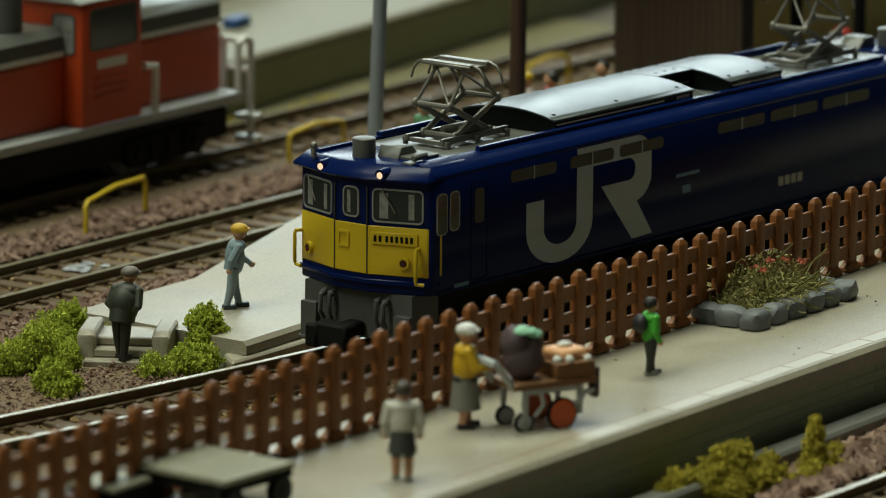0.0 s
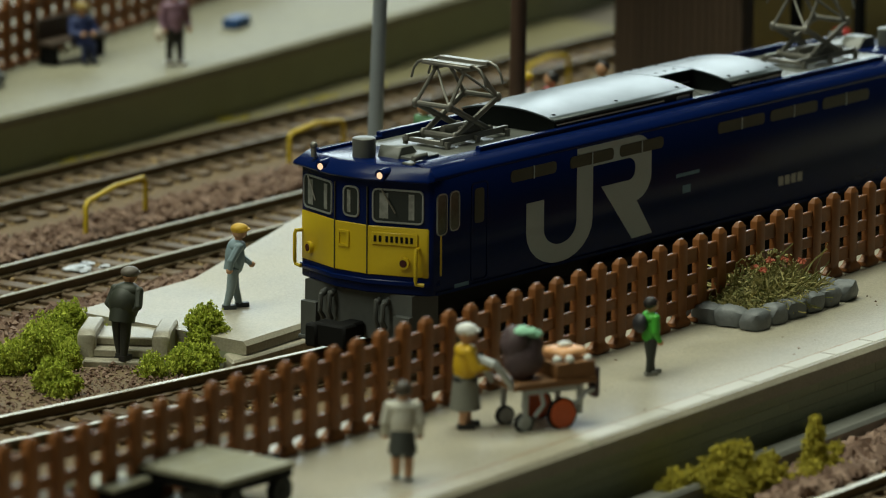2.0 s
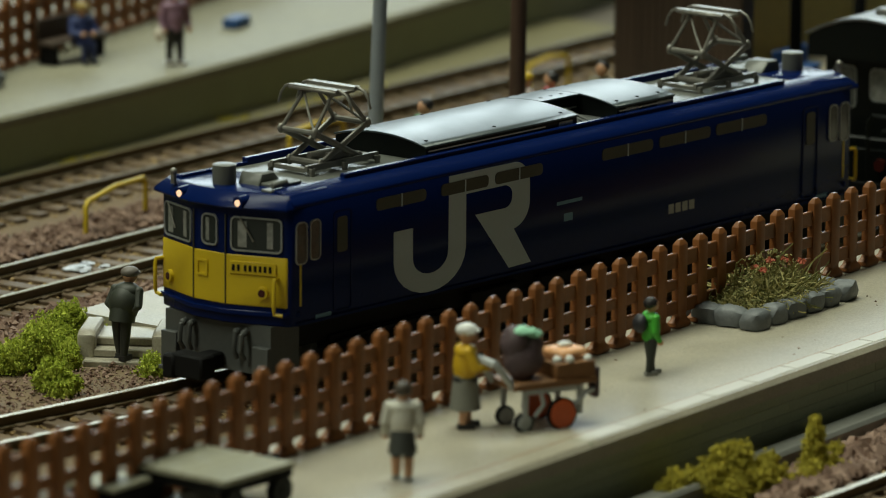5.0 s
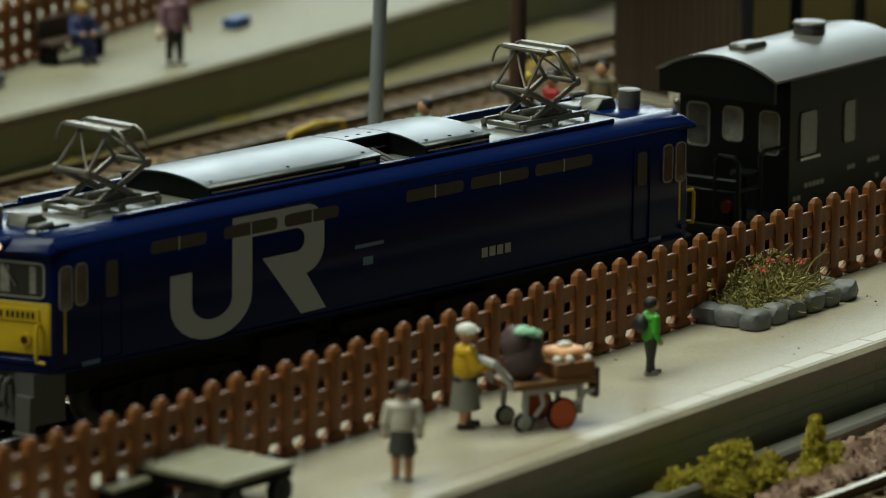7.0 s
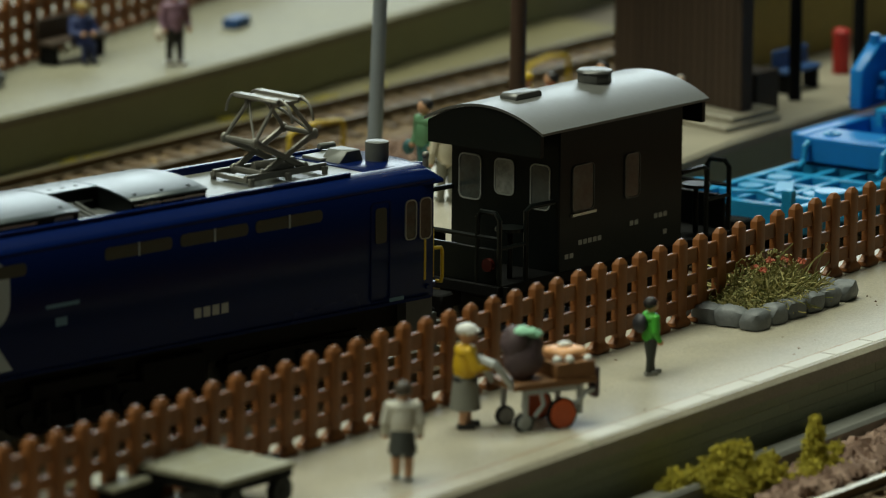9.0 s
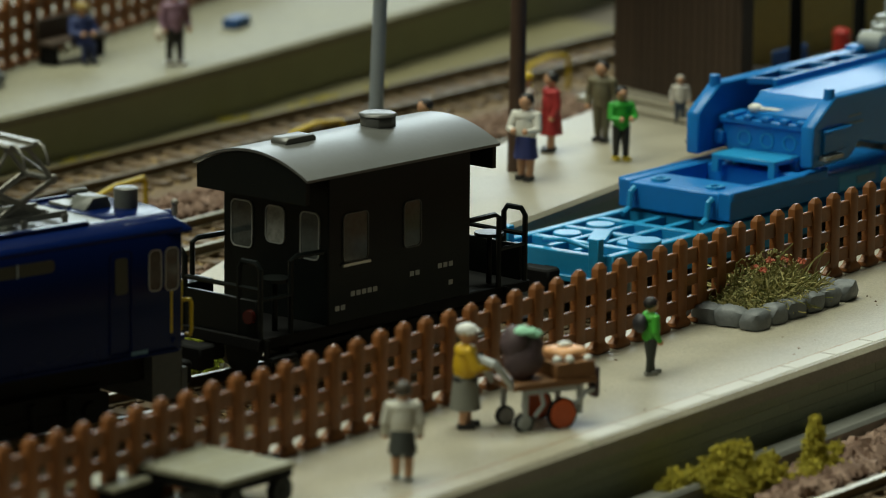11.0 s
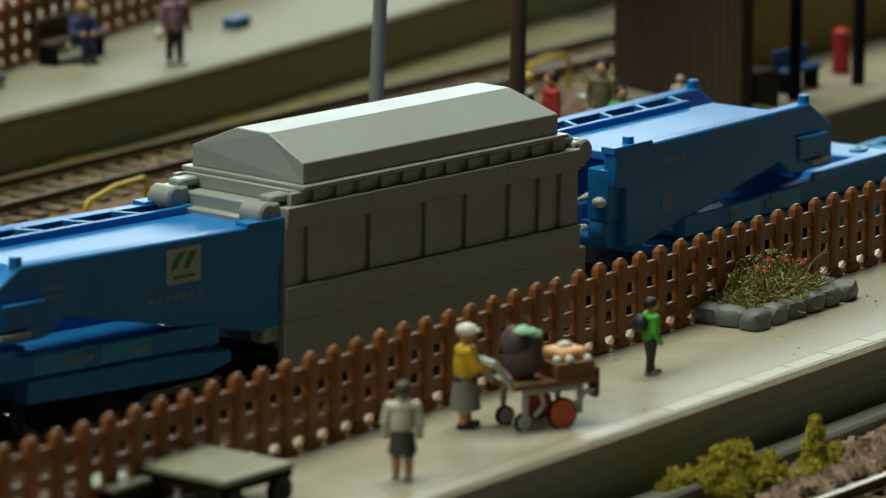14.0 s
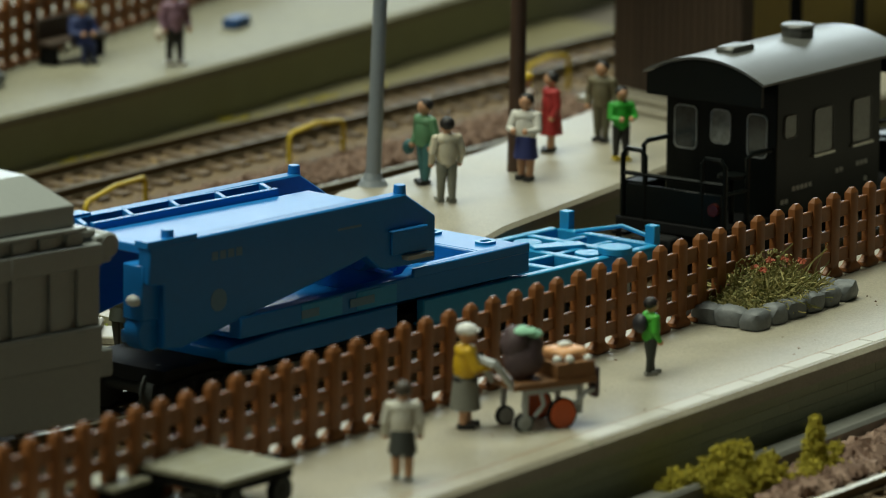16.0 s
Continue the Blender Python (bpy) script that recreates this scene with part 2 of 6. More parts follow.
def ring(bm, outer, inner, axis, a, b):
    """A frame between two outlines with as many points."""
    def at(p, h):
        return ((h, p[0], p[1]), (p[0], h, p[1]), (p[0], p[1], h))[axis]
    n = len(outer)
    v = [[bm.verts.new(at(p, h)) for p in o] for o, h in ((outer, a), (inner, a), (inner, b), (outer, b))]
    for i in range(n):
        k = (i + 1) % n
        for s in range(4):
            t = (s + 1) % 4
            bm.faces.new((v[s][i], v[s][k], v[t][k], v[t][i]))


def turned(bm, m):
    bmesh.ops.transform(bm, matrix=m, verts=bm.verts[:])
    return bm


def pebbles(name, rng, count, place, size, material, parent=None, label="", category="", flat=0.75, crumb=False):
    """Many small broken stones in one mesh."""
    base = np.array([(1, 0, 0), (-1, 0, 0), (0, 1, 0), (0, -1, 0), (0, 0, 1), (0, 0, -1), (.6, .6, .5), (-.6, .6, -.4)], float)
    tri = np.array([(0, 2, 6), (2, 4, 6), (4, 0, 6), (2, 1, 4), (1, 3, 4), (3, 0, 4), (2, 0, 5), (1, 2, 7), (2, 5, 7), (5, 1, 7), (3, 1, 5), (0, 3, 5)])
    if crumb:
        base = np.array([(1, 0.2, -0.5), (-0.6, 0.9, -0.4), (-0.5, -0.9, -0.5), (0.1, 0, 1.3)], float)
        tri = np.array([(0, 1, 3), (1, 2, 3), (2, 0, 3), (0, 2, 1)])
    pos = place(rng, count)
    ang = rng.random(count) * 6.283
    tilt = rng.normal(0, 0.5, count)
    sc = size[0] + (size[1] - size[0]) * rng.random(count) ** 1.7
    v = base[None] * (0.65 + 0.7 * rng.random((count, len(base), 3))) * sc[:, None, None]
    v[:, :, 2] *= flat
    c, s = np.cos(ang)[:, None], np.sin(ang)[:, None]
    ct, st = np.cos(tilt)[:, None], np.sin(tilt)[:, None]
    y, z = v[:, :, 1] * ct - v[:, :, 2] * st, v[:, :, 1] * st + v[:, :, 2] * ct
    x = v[:, :, 0] * c - y * s
    y = v[:, :, 0] * s + y * c
    pts = (np.stack([x, y, z], 2) + pos[:, None, :]).reshape(-1, 3) * K
    faces = (tri[None] + (np.arange(count) * len(base))[:, None, None]).reshape(-1, 3)
    me = bpy.data.meshes.new(name)
    me.from_pydata(pts.tolist(), [], faces.tolist())
    me.materials.append(material)
    ob = new(name, me)
    if parent:
        ob.parent = parent
    return tagged(ob, label, category, kind="stuff")


# ---- ground and tracks ----
def arc_point(q, v, z):
    """A point on the train's bend: q along it (growing the way the train runs), v across it (towards the back)."""
    a = BEND * q
    r = 1 / BEND
    return Vector((-math.sin(a) * r + math.sin(a) * v, (1 - math.cos(a)) * r + math.cos(a) * v, z))


bm = B()
box(bm, -560, 620, -520, 520, -30, -0.8)
tagged(part("ground", bm, M["ground"], smooth=False), "brown scenic baseboard of the model railway", "ground", kind="structure")

RAIL_SHAPE = [(-0.75, 0.0), (0.75, 0.0), (0.75, 0.25), (0.22, 0.4), (0.22, 0.95), (0.42, 1.05), (0.42, 1.32), (-0.42, 1.32), (-0.42, 1.05), (-0.22, 0.95), (-0.22, 0.4), (-0.75, 0.25)]


def swept(bm, centre, profile, mi=0):
    """A profile of (across, up) swept along the points of a line in plan."""
    rows = []
    for i, p in enumerate(centre):
        d = (centre[min(i + 1, len(centre) - 1)] - centre[max(i - 1, 0)]).normalized()
        n = Vector((-d.y, d.x, 0))
        rows.append([bm.verts.new(p + n * a + Vector((0, 0, h))) for a, h in profile])
    n = len(profile)
    for a, b in zip(rows, rows[1:]):
        for k in range(n):
            bm.faces.new((a[k], a[(k + 1) % n], b[(k + 1) % n], b[k])).material_index = mi
    bm.faces.new(rows[0][::-1]).material_index = mi
    bm.faces.new(rows[-1]).material_index = mi


def railway(label, line, gauge, head, span, reach, spacing=4.3, seed=1, stones=6000, width=10.5):
    """line(s, v, z): a point of the track's centre line; sleepers and stones only over the span."""
    tr = thing("railway_track", 0, 0, 0, 0, label, "track", "railway tracks", "structure")
    ss = np.arange(reach[0], reach[1], 10.0)
    for side in (-1, 1):
        bm = B()
        swept(bm, [line(s, side * gauge / 2, 0.08) for s in ss], RAIL_SHAPE)
        rail = part("rail", bm, [M["rail"]], tr)
        bm = B()
        swept(bm, [line(s, side * gauge / 2, 0.08) for s in ss], [(-0.4, 1.325), (0.4, 1.325), (0.34, 1.38), (-0.34, 1.38)])
        part("rail_head", bm, head, rail, "worn bright rail head")
    bm = B()
    box(bm, -1.05, 1.05, -gauge / 2 - 3.9, gauge / 2 + 3.9, -0.9, 0.1)
    for side in (-1, 1):
        box(bm, -0.5, 0.5, side * gauge / 2 - 1.2, side * gauge / 2 + 1.2, 0.1, 0.42)
    first = part("sleeper", bm, M["sleeper"], tr, bevel=0.1, smooth=False)
    rng = np.random.default_rng(seed)
    for i, s in enumerate(np.arange(span[0], span[1], spacing)):
        p, d = line(s, 0, 0), line(s + 1, 0, 0) - line(s, 0, 0)
        ob = first if i == 0 else first.copy()
        if i:
            scene.collection.objects.link(ob)
        ob.matrix_basis = pose(p.x * K, p.y * K, (p.z + rng.normal(0, 0.04)) * K, 0, 0, math.degrees(math.atan2(d.y, d.x)) + rng.normal(0, 0.8))

    def place(rng, n):
        out = np.empty((n, 3))
        for i in range(n):
            v = rng.uniform(-width, width)
            q = line(rng.uniform(*span), v, -0.28 - 0.55 * max(0, abs(v) - 7) / 4 + rng.uniform(-.1, .1))
            out[i] = q
        return out
    pebbles("ballast", rng, stones, place, (0.16, 0.46), M["ballast"], tr, "brown and pink ballast stones")
    bm = B()
    swept(bm, [line(s, 0, 0) for s in ss], [(-width - 2, -0.95), (width + 2, -0.95), (width - 1, -0.42), (-width + 1, -0.42)])
    part("ballast_bed", bm, M["earth"], tr)
    return tr


def straight(x, y, degrees):
    c, s = math.cos(radians(degrees)), math.sin(radians(degrees))
    return lambda t, v, z: Vector((x + c * t - s * v, y + s * t + c * v, z))


railway("curved main track with shiny rails in brown ballast", lambda s, v, z: arc_point(-s, v, z), 9.0, M["railtop"], (-110, 190), (-400, 470), seed=2, stones=9000)
railway("straight middle track with weathered rails in brown ballast", straight(10, 57.2, 6.4), 11.0, M["dullrail"], (-60, 170), (-180, 310), seed=3, stones=9000, width=11)
railway("straight rear track with weathered rails in brown ballast", straight(40, 96.0, 7.65), 10.0, M["rustrail"], (-50, 190), (-270, 340), seed=4, stones=7000)
railway("front track beside the wooden-fenced platform", straight(4, -81.7, 7.0), 9.0, M["railtop"], (-50, 60), (-300, 380), seed=5, stones=3500, width=9)


def strip_stones(name, label, corners, n, size, material, z, seed):
    rng0 = np.random.default_rng(seed)
    a, b, c, d = (np.array(p, float) for p in corners)

    def place(rng, k):
        u, w = rng.random((k, 1)), rng.random((k, 1))
        p = (a * (1 - u) + b * u) * (1 - w) + (d * (1 - u) + c * u) * w
        return np.hstack([p, z + rng.normal(0, 0.12, (k, 1)) + 0.35 * rng.random((k, 1))])
    return pebbles(name, rng0, n, place, size, material, None, label, "gravel")


strip_stones("gravel", "dark red-brown loose gravel between the tracks", [(-22, 66), (150, 86), (150, 96), (-22, 75)], 7500, (0.22, 0.8), M["coarse"], -0.5, 11)
strip_stones("gravel", "dark red-brown gravel beside the platform ramp", [(-45, 34), (20, 41), (30, 50), (-45, 43)], 3000, (0.25, 0.85), M["coarse"], -0.5, 12)
strip_stones("gravel", "coarse red-brown gravel beside the front track", [(-22, -75), (50, -66), (50, -55), (-2, -66)], 3400, (0.35, 1.35), M["coarse"], -0.4, 13)

strip_stones("gravel", "fine brown scatter on the earth before the steps", [(-46, 8), (-13, 10), (-12, 20), (-46, 28)], 1500, (0.08, 0.35), M["coarse"], -0.5, 14)

# a pale kerb strip at the foot of the front platform
bm = B()
line = straight(4, -62.8, 8.7)
swept(bm, [line(s, 0, 0) for s in range(-80, 120, 10)], [(-0.7, -0.8), (3.4, -0.8), (3.4, 0.75), (0.6, 0.6), (0.5, 1.15), (0.15, 1.4), (-0.35, 1.4), (-0.7, 1.05)])
tagged(part("kerb_strip", bm, M["striprail"]), "grey strip with a rounded pale edge along the platform foot", "strip", kind="structure")


# ---- platforms ----
def platform_body(name, label, rows, wall, top_material, lip=1.5, overhang=0.7, foot=-0.9, nearlip=True, farlip=True):
    """rows: (near x, y, far x, y, height) along the platform."""
    pf = thing(name, 0, 0, 0, 0, label, "platform", "platforms", "structure")

    def slab(shrink, z_top, z_bot, material, nm, lab=""):
        bm = B()
        sec = []
        for x0, y0, x1, y1, h in rows:
            n, f = Vector((x0, y0, 0)), Vector((x1, y1, 0))
            w = (f - n).normalized() * shrink
            n, f = n + w, f - w
            t, b = z_top(h), z_bot(h)
            e = 0.5 if nm == "deck" else 0.0
            i = (f - n).normalized() * e
            sec.append([bm.verts.new((*p.xy, z)) for p, z in ((n, b), (n, t - e), (n + i, t), (f - i, t), (f, t - e), (f, b))])
        for a, b in zip(sec, sec[1:]):
            for k in range(6):
                bm.faces.new((a[k], a[(k + 1) % 6], b[(k + 1) % 6], b[k]))
        bm.faces.new(sec[0][::-1])
        bm.faces.new(sec[-1])
        return part(nm, bm, material, pf, lab)
    slab(0, lambda h: h, lambda h: h - lip, top_material, "deck", "pale concrete-coloured deck with a rounded lip")
    slab(overhang, lambda h: h - lip - 0.004, lambda h: foot, wall, "wall", "olive-grey platform wall")
    return pf


FRONT_Z = 7.2
front = platform_body("front_platform", "pale beige station platform with a raised edge", [
    (-260, -94.5, -260, -66, FRONT_Z), (-31.8, -63.3, -36.5, -34.5, FRONT_Z), (26.8, -55.2, 22.1, -26.4, FRONT_Z), (300, -17.5, 295.3, 11.3, FRONT_Z)], M["platwall"], M["platform"], lip=1.9, overhang=0.9)
# joint across the deck and the edge stones along it
EX, EY = math.cos(radians(7.85)), math.sin(radians(7.85))
bm = B()
box(bm, -0.09, 0.09, 0.05, 28.5, -0.2, 0.012)
ob = part("deck_joint", bm, M["platwall"], front, "dark joint between two platform sections")
ob.matrix_basis = pose(-31.8 * K, -63.3 * K, FRONT_Z * K, 0, 0, 7.85)
bm = B()
box(bm, 0.12, 8.08, 0, 2.1, -0.12, 0.07)
stone = part("edge_stone", bm, M["edgestone"], front, bevel=0.05, smooth=False)
for i in range(26):
    ob = stone if i == 0 else stone.copy()
    if i:
        scene.collection.objects.link(ob)
    s = i * 8.2 + 0.4
    ob.matrix_basis = pose((-31.8 + EX * s - EY * 0.9) * K, (-63.3 + EY * s + EX * 0.9) * K, FRONT_Z * K, 0, 0, 7.85)
bm = B()
box(bm, -30, 215, 3.05, 3.2, -0.1, 0.012)
ob = part("edge_line", bm, M["fencebrown"], front, "thin brown line inside the edge stones")
ob.matrix_basis = pose(-31.8 * K, -63.3 * K, FRONT_Z * K, 0, 0, 7.85)
bm = B()
box(bm, 0.05, 11.95, -0.05, 0.1, 0.04, 1.18)
brick = part("wall_block", bm, M["platwall"], front, bevel=0.06, smooth=False)
n = 0
for row in range(5):
    for i in range(16):
        ob = brick if n == 0 else brick.copy()
        if n:
            scene.collection.objects.link(ob)
        n += 1
        s = i * 12 - 50 + (row % 2) * 6
        ob.matrix_basis = pose((-31.8 + EX * s - EY * 0.9) * K, (-63.3 + EY * s + EX * 0.9) * K, (-0.8 + row * 1.2) * K, 0, 0, 7.85)

rear = platform_body("island_platform", "pale grey island platform with a sloping end", [
    (-6.2, 9.2, -7.8, 35.2, 2.5), (4, 11.0, 3, 36.6, 2.5), (15.5, 11.9, 14.8, 38.2, 2.5), (41.8, 12.9, 44.5, 42.2, 8.2),
    (71.8, 20.6, 75, 47.2, 8.2), (103, 29.0, 110, 57.3, 8.2), (133, 34.5, 140, 62, 8.2), (212, 46.5, 205, 74, 8.2)], M["platwall"], M["platform"])
bm = B()
prism(bm, [(-9.5, 8.2), (10, 10.6), (10, 12.5), (-7, 12)], 2, -0.9, 0.9)
part("lower_ledge", bm, M["platform"], rear, "pale ledge under the platform end", bevel=0.25)

back = platform_body("rear_platform", "pale platform far behind the tracks", [
    (-40, 95.5, -46, 150, 7.6), (51.5, 109, 45, 165, 7.6), (82.2, 113.6, 76, 170, 7.6), (110, 119.2, 103, 175, 7.6), (140, 126.0, 132, 182, 7.6), (200, 141, 190, 197, 7.6), (420, 205, 400, 262, 7.6)], M["platwall"], M["dimplatform"])
bm = B()
prism(bm, [(-40, 90.0), (51.5, 102.6), (82.2, 107.2), (110, 111.0), (140, 115.5), (200, 124), (200, 143), (140, 128), (110, 121), (82.2, 115.4), (51.5, 110.8), (-40, 97.3)], 2, -0.85, -0.12)
tagged(part("verge", bm, M["sand"], bevel=0.2), "pale sandy verge at the foot of the far platform", "verge", kind="structure")

# stairs up to the sloping end
st = thing("platform_steps", -11.6, 22.5, -0.8, -53, "small pale concrete steps between two cheek walls", "steps", kind="structure")
for i in range(3):
    bm = B()
    box(bm, -3.5 - (0.9 if i == 0 else 0), 3.5 + (0.9 if i == 0 else 0), -4.9 + i * 1.7, 4.6, i * 1.0, (i + 1) * 1.0 - 0.004)
    part("step", bm, M["platform"], st, bevel=0.18)
for sx in (-1, 1):
    bm = B()
    prism(bm, [(-3.3, 0), (4.6, 0), (4.6, 4.0), (-1.6, 4.0), (-3.0, 3.7), (-3.3, 3.3)], 0, sx * 4.2 - 1.0, sx * 4.2 + 1.0)
    part("cheek_wall", bm, M["platform"], st, bevel=0.3)
bm = B()
prism(bm, [(-46, 6), (-12, 7.5), (-8, 12), (-6, 34), (-46, 30)], 2, -0.85, -0.5)
tagged(part("earth_patch", bm, M["earth"]), "brown earth sheet in front of the steps", "earth", kind="structure")


# ---- fence on the front platform ----
def picket_fence(label, x, y, z, turn, count, pitch, height):
    fe = thing("picket_fence", x, y, z, turn, label, "fence", "picket fences")
    length = count * pitch
    for z0, z1 in ((0.16, 0.315), (0.44, 0.565), (0.69, 0.865)):
        bm = B()
        box(bm, -pitch * 0.5, length - pitch * 0.5, -0.24, 0.26, z0 * height, z1 * height)
        part("fence_rail", bm, M["fencebrown"], fe, bevel=0.1)
    bm = B()
    sec = []
    for h, w, d in ((0, 1.15, 0.62), (0.2, 1.45, 0.7), (0.55, 1.42, 0.7), (0.85, 1.0, 0.55), (1.25, 0.72, 0.46), (1.8, 0.88, 0.46), (height - 0.62, 0.88, 0.46), (height - 0.5, 0.84, 0.43), (height, 0.36, 0.2)):
        sec.append([bm.verts.new((x * w, y * d - 0.05, h)) for x, y in ((-1, -0.8), (-0.85, -1), (0.85, -1), (1, -0.8), (1, 1), (-1, 1))])
    for a, b in zip(sec, sec[1:]):
        for k in range(6):
            bm.faces.new((a[k], a[(k + 1) % 6], b[(k + 1) % 6], b[k]))
    bm.faces.new(sec[0][::-1])
    bm.faces.new(sec[-1])
    first = part("picket", bm, M["fencebrown"], fe)
    rng = np.random.default_rng(8)
    for i in range(count):
        ob = first if i == 0 else first.copy()
        if i:
            scene.collection.objects.link(ob)
        ob.matrix_basis = pose(i * pitch * K, 0, rng.normal(0, 0.06) * K, 0, rng.normal(0, 0.35), rng.normal(0, 1.5))
    return fe


fx, fy, fd = -97.8, -50.4, math.degrees(math.atan2(21.9, 155.3))
FP = 4.1273
picket_fence("red-brown plastic picket fence along the platform", fx - 4 * FP * math.cos(radians(fd)), fy - 4 * FP * math.sin(radians(fd)), FRONT_Z, fd, 52, FP, 9.75)
picket_fence("dark red-brown picket fence on the far platform", 52, 126, 7.6, 19.5, 30, 4.13, 9.7)


# ---- poles and yellow markers ----
po = thing("lamp_post", 49.9, 41.6, 8.2, 0, "blue-grey slightly leaning plastic post on the platform end", "post")
bm = B()
cyl(bm, (0, 0, 0), (0.95, -0.7, 34), 0.95, 0.8, 16)
part("post", bm, M["poleg"], po)
bm = B()
cyl(bm, (0, 0, 0), (0, 0, 0.7), 1.9, 1.5, 16)
cyl(bm, (0, 0, 0.7), (0.03, 0, 1.5), 1.3, 1.0, 16)
part("foot", bm, M["poleg"], po)
po = thing("wooden_pole", 68.9, 35.2, 8.2, 0, "dark brown round pole on the platform", "post")
bm = B()
cyl(bm, (0, 0, 0), (0.3, -0.2, 36), 1.05, 0.95, 16)
part("post", bm, M["poleb"], po)

for (ax, ay), (bx, by) in (((33.1, 74.1), (49.2, 79.7)), ((84.7, 88.3), (96.2, 89.3)), ((146.8, 100.9), (155.9, 101.4))):
    ln, tu = math.hypot(bx - ax, by - ay), math.degrees(math.atan2(by - ay, bx - ax))
    mk = thing("track_barrier", ax, ay, -0.7, tu, "yellow plastic hoop barrier between the tracks", "barrier", "yellow hoop barriers")
    bm = B()
    rod(bm, [(0, 0, 0), (0, 0, 4.1), (0.5, 0, 4.7), (ln * 0.5, 0, 5.3), (ln - 0.5, 0, 4.9), (ln, 0, 4.2), (ln, 0, 0)], 0.34, 8)
    part("hoop", bm, M["yellowrail"], mk)


# ---- figures: one plain mesh each ----
def figure(name, label, x, y, z, h, turn, top, legs, hat=None, hat_h=0.0, skirt=0.0, shoes=(0.02, 0.02, 0.02), arms="down", stride=0.3, stoop=0.0, pack=None, bag=None, sit=False, bulk=1.0, hair=(0.012, 0.01, 0.01), waist=None):
    u = h / 11.0
    mats = [SKIN, cloth("cloth_%d_%d_%d" % tuple(int(c * 99) for c in top), top), cloth("cloth_%d_%d_%d" % tuple(int(c * 99) for c in legs), legs), cloth("cloth_%d_%d_%d" % tuple(int(c * 99) for c in (hat or hair)), hat or hair), cloth("cloth_%d_%d_%d" % tuple(int(c * 99) for c in shoes), shoes)]
    for extra in (pack, bag, waist):
        if extra:
            mats.append(cloth("cloth_%d_%d_%d" % tuple(int(c * 99) for c in extra), extra))
    bm = B()
    hip = 5.0 if not sit else 3.0
    for s in (-1, 1):
        st = s * stride
        if sit:
            cyl(bm, (0, s * 0.55, hip), (2.1, s * 0.6, hip), 0.62, 0.5, 10, 2)
            cyl(bm, (2.1, s * 0.6, hip), (2.2, s * 0.6, 0.4), 0.48, 0.36, 10, 2)
            obox(bm, (2.5, s * 0.6, 0.25), (1.4, 0.6, 0.5), None, 4)
        else:
            low = 0 if skirt else 2
            cyl(bm, (st, s * 0.55, 0.4), (st * 0.4, s * 0.55, 2.6), 0.36, 0.5, 10, low)
            cyl(bm, (st * 0.4, s * 0.55, 2.6), (0, s * 0.5, hip + 0.2), 0.5, 0.68, 10, 2)
            obox(bm, (st + 0.3, s * 0.57, 0.28), (1.45, 0.7, 0.56), None, 4)
    if skirt:
        cyl(bm, (0, 0, hip + 0.7), (0, 0, hip - skirt), 1.0, 1.35, 14, 2)
    lean = stoop
    a, b = Vector((0, 0, hip)), Vector((lean, 0, hip + 3.7))
    ball(bm, a.lerp(b, 0.42), 1.08 * bulk, 1.22 * bulk, 2.3, 1, 14, 10)
    cyl(bm, a - Vector((0, 0, 0.5 * (bulk > 1))), a.lerp(b, 0.45), 1.0 * bulk, 1.02 * bulk, 14, 1)
    ball(bm, a.lerp(b, 0.82), 0.98 * bulk, 1.45, 0.85 * bulk, 1, 14, 10)
    if waist:
        cyl(bm, a.lerp(b, -0.02), a.lerp(b, 0.1), 1.08, 1.06, 14, len(mats) - 1)
    head = b + Vector((lean * 0.25 + 0.1, 0, 1.15))
    cyl(bm, b - Vector((0, 0, 0.25)), head, 0.42, 0.4, 8, 0)
    ball(bm, head, 0.82, 0.74, 0.95, 0)
    if hat:
        ball(bm, head + Vector((-0.02, 0, 0.38)), 0.98, 0.95, 0.72 + hat_h, 3)
        cyl(bm, head + Vector((0.14, 0, 0.26)), head + Vector((0.14, 0, 0.45)), 1.0, 0.95, 14, 3)
    else:
        ball(bm, head + Vector((-0.16, 0, 0.2)), 0.86, 0.82, 0.9, 3)
    for s in (-1, 1):
        sh = a.lerp(b, 0.86) + Vector((0, s * 1.2 * (0.6 + 0.4 * bulk), 0))
        if arms == "front" or (arms == "mixed" and s > 0):
            el, hd = sh + Vector((0.6, s * 0.35, -1.7)), sh + Vector((2.0, -s * 0.55, -1.75))
        elif arms == "swing":
            el, hd = sh + Vector((s * 0.7 - 0.2, s * 0.3, -1.7)), sh + Vector((s * 1.5 + 0.4, s * 0.3, -3.0))
        elif arms == "back":
            el, hd = sh + Vector((-0.7, s * 0.35, -1.7)), sh + Vector((-1.1, -s * 1.0, -2.8))
        else:
            el, hd = sh + Vector((-0.15, s * 0.4, -1.8)), sh + Vector((0.5, s * 0.35, -3.4))
        ball(bm, sh, 0.52, 0.52, 0.55, 1, 9, 6)
        ball(bm, el, 0.45, 0.45, 0.45, 1, 9, 6)
        cyl(bm, sh, el, 0.5, 0.45, 9, 1)
        cyl(bm, el, hd, 0.42, 0.3, 9, 1)
        ball(bm, hd, 0.38, 0.34, 0.4, 0, 8, 6)
    if pack:
        ball(bm, a.lerp(b, 0.6) + Vector((-1.35, 0, 0.1)), 0.85, 1.15, 1.35, 5)
    if bag:
        ball(bm, a + Vector((0.5, -2.2, -0.6)), 0.7, 0.55, 1.0, 5 + (1 if pack else 0))
    bmesh.ops.scale(bm, vec=(1.2 * u, 1.2 * u, u), verts=bm.verts[:])
    low = min(v.co.z for v in bm.verts)
    bmesh.ops.translate(bm, vec=(0, 0, -low), verts=bm.verts[:])
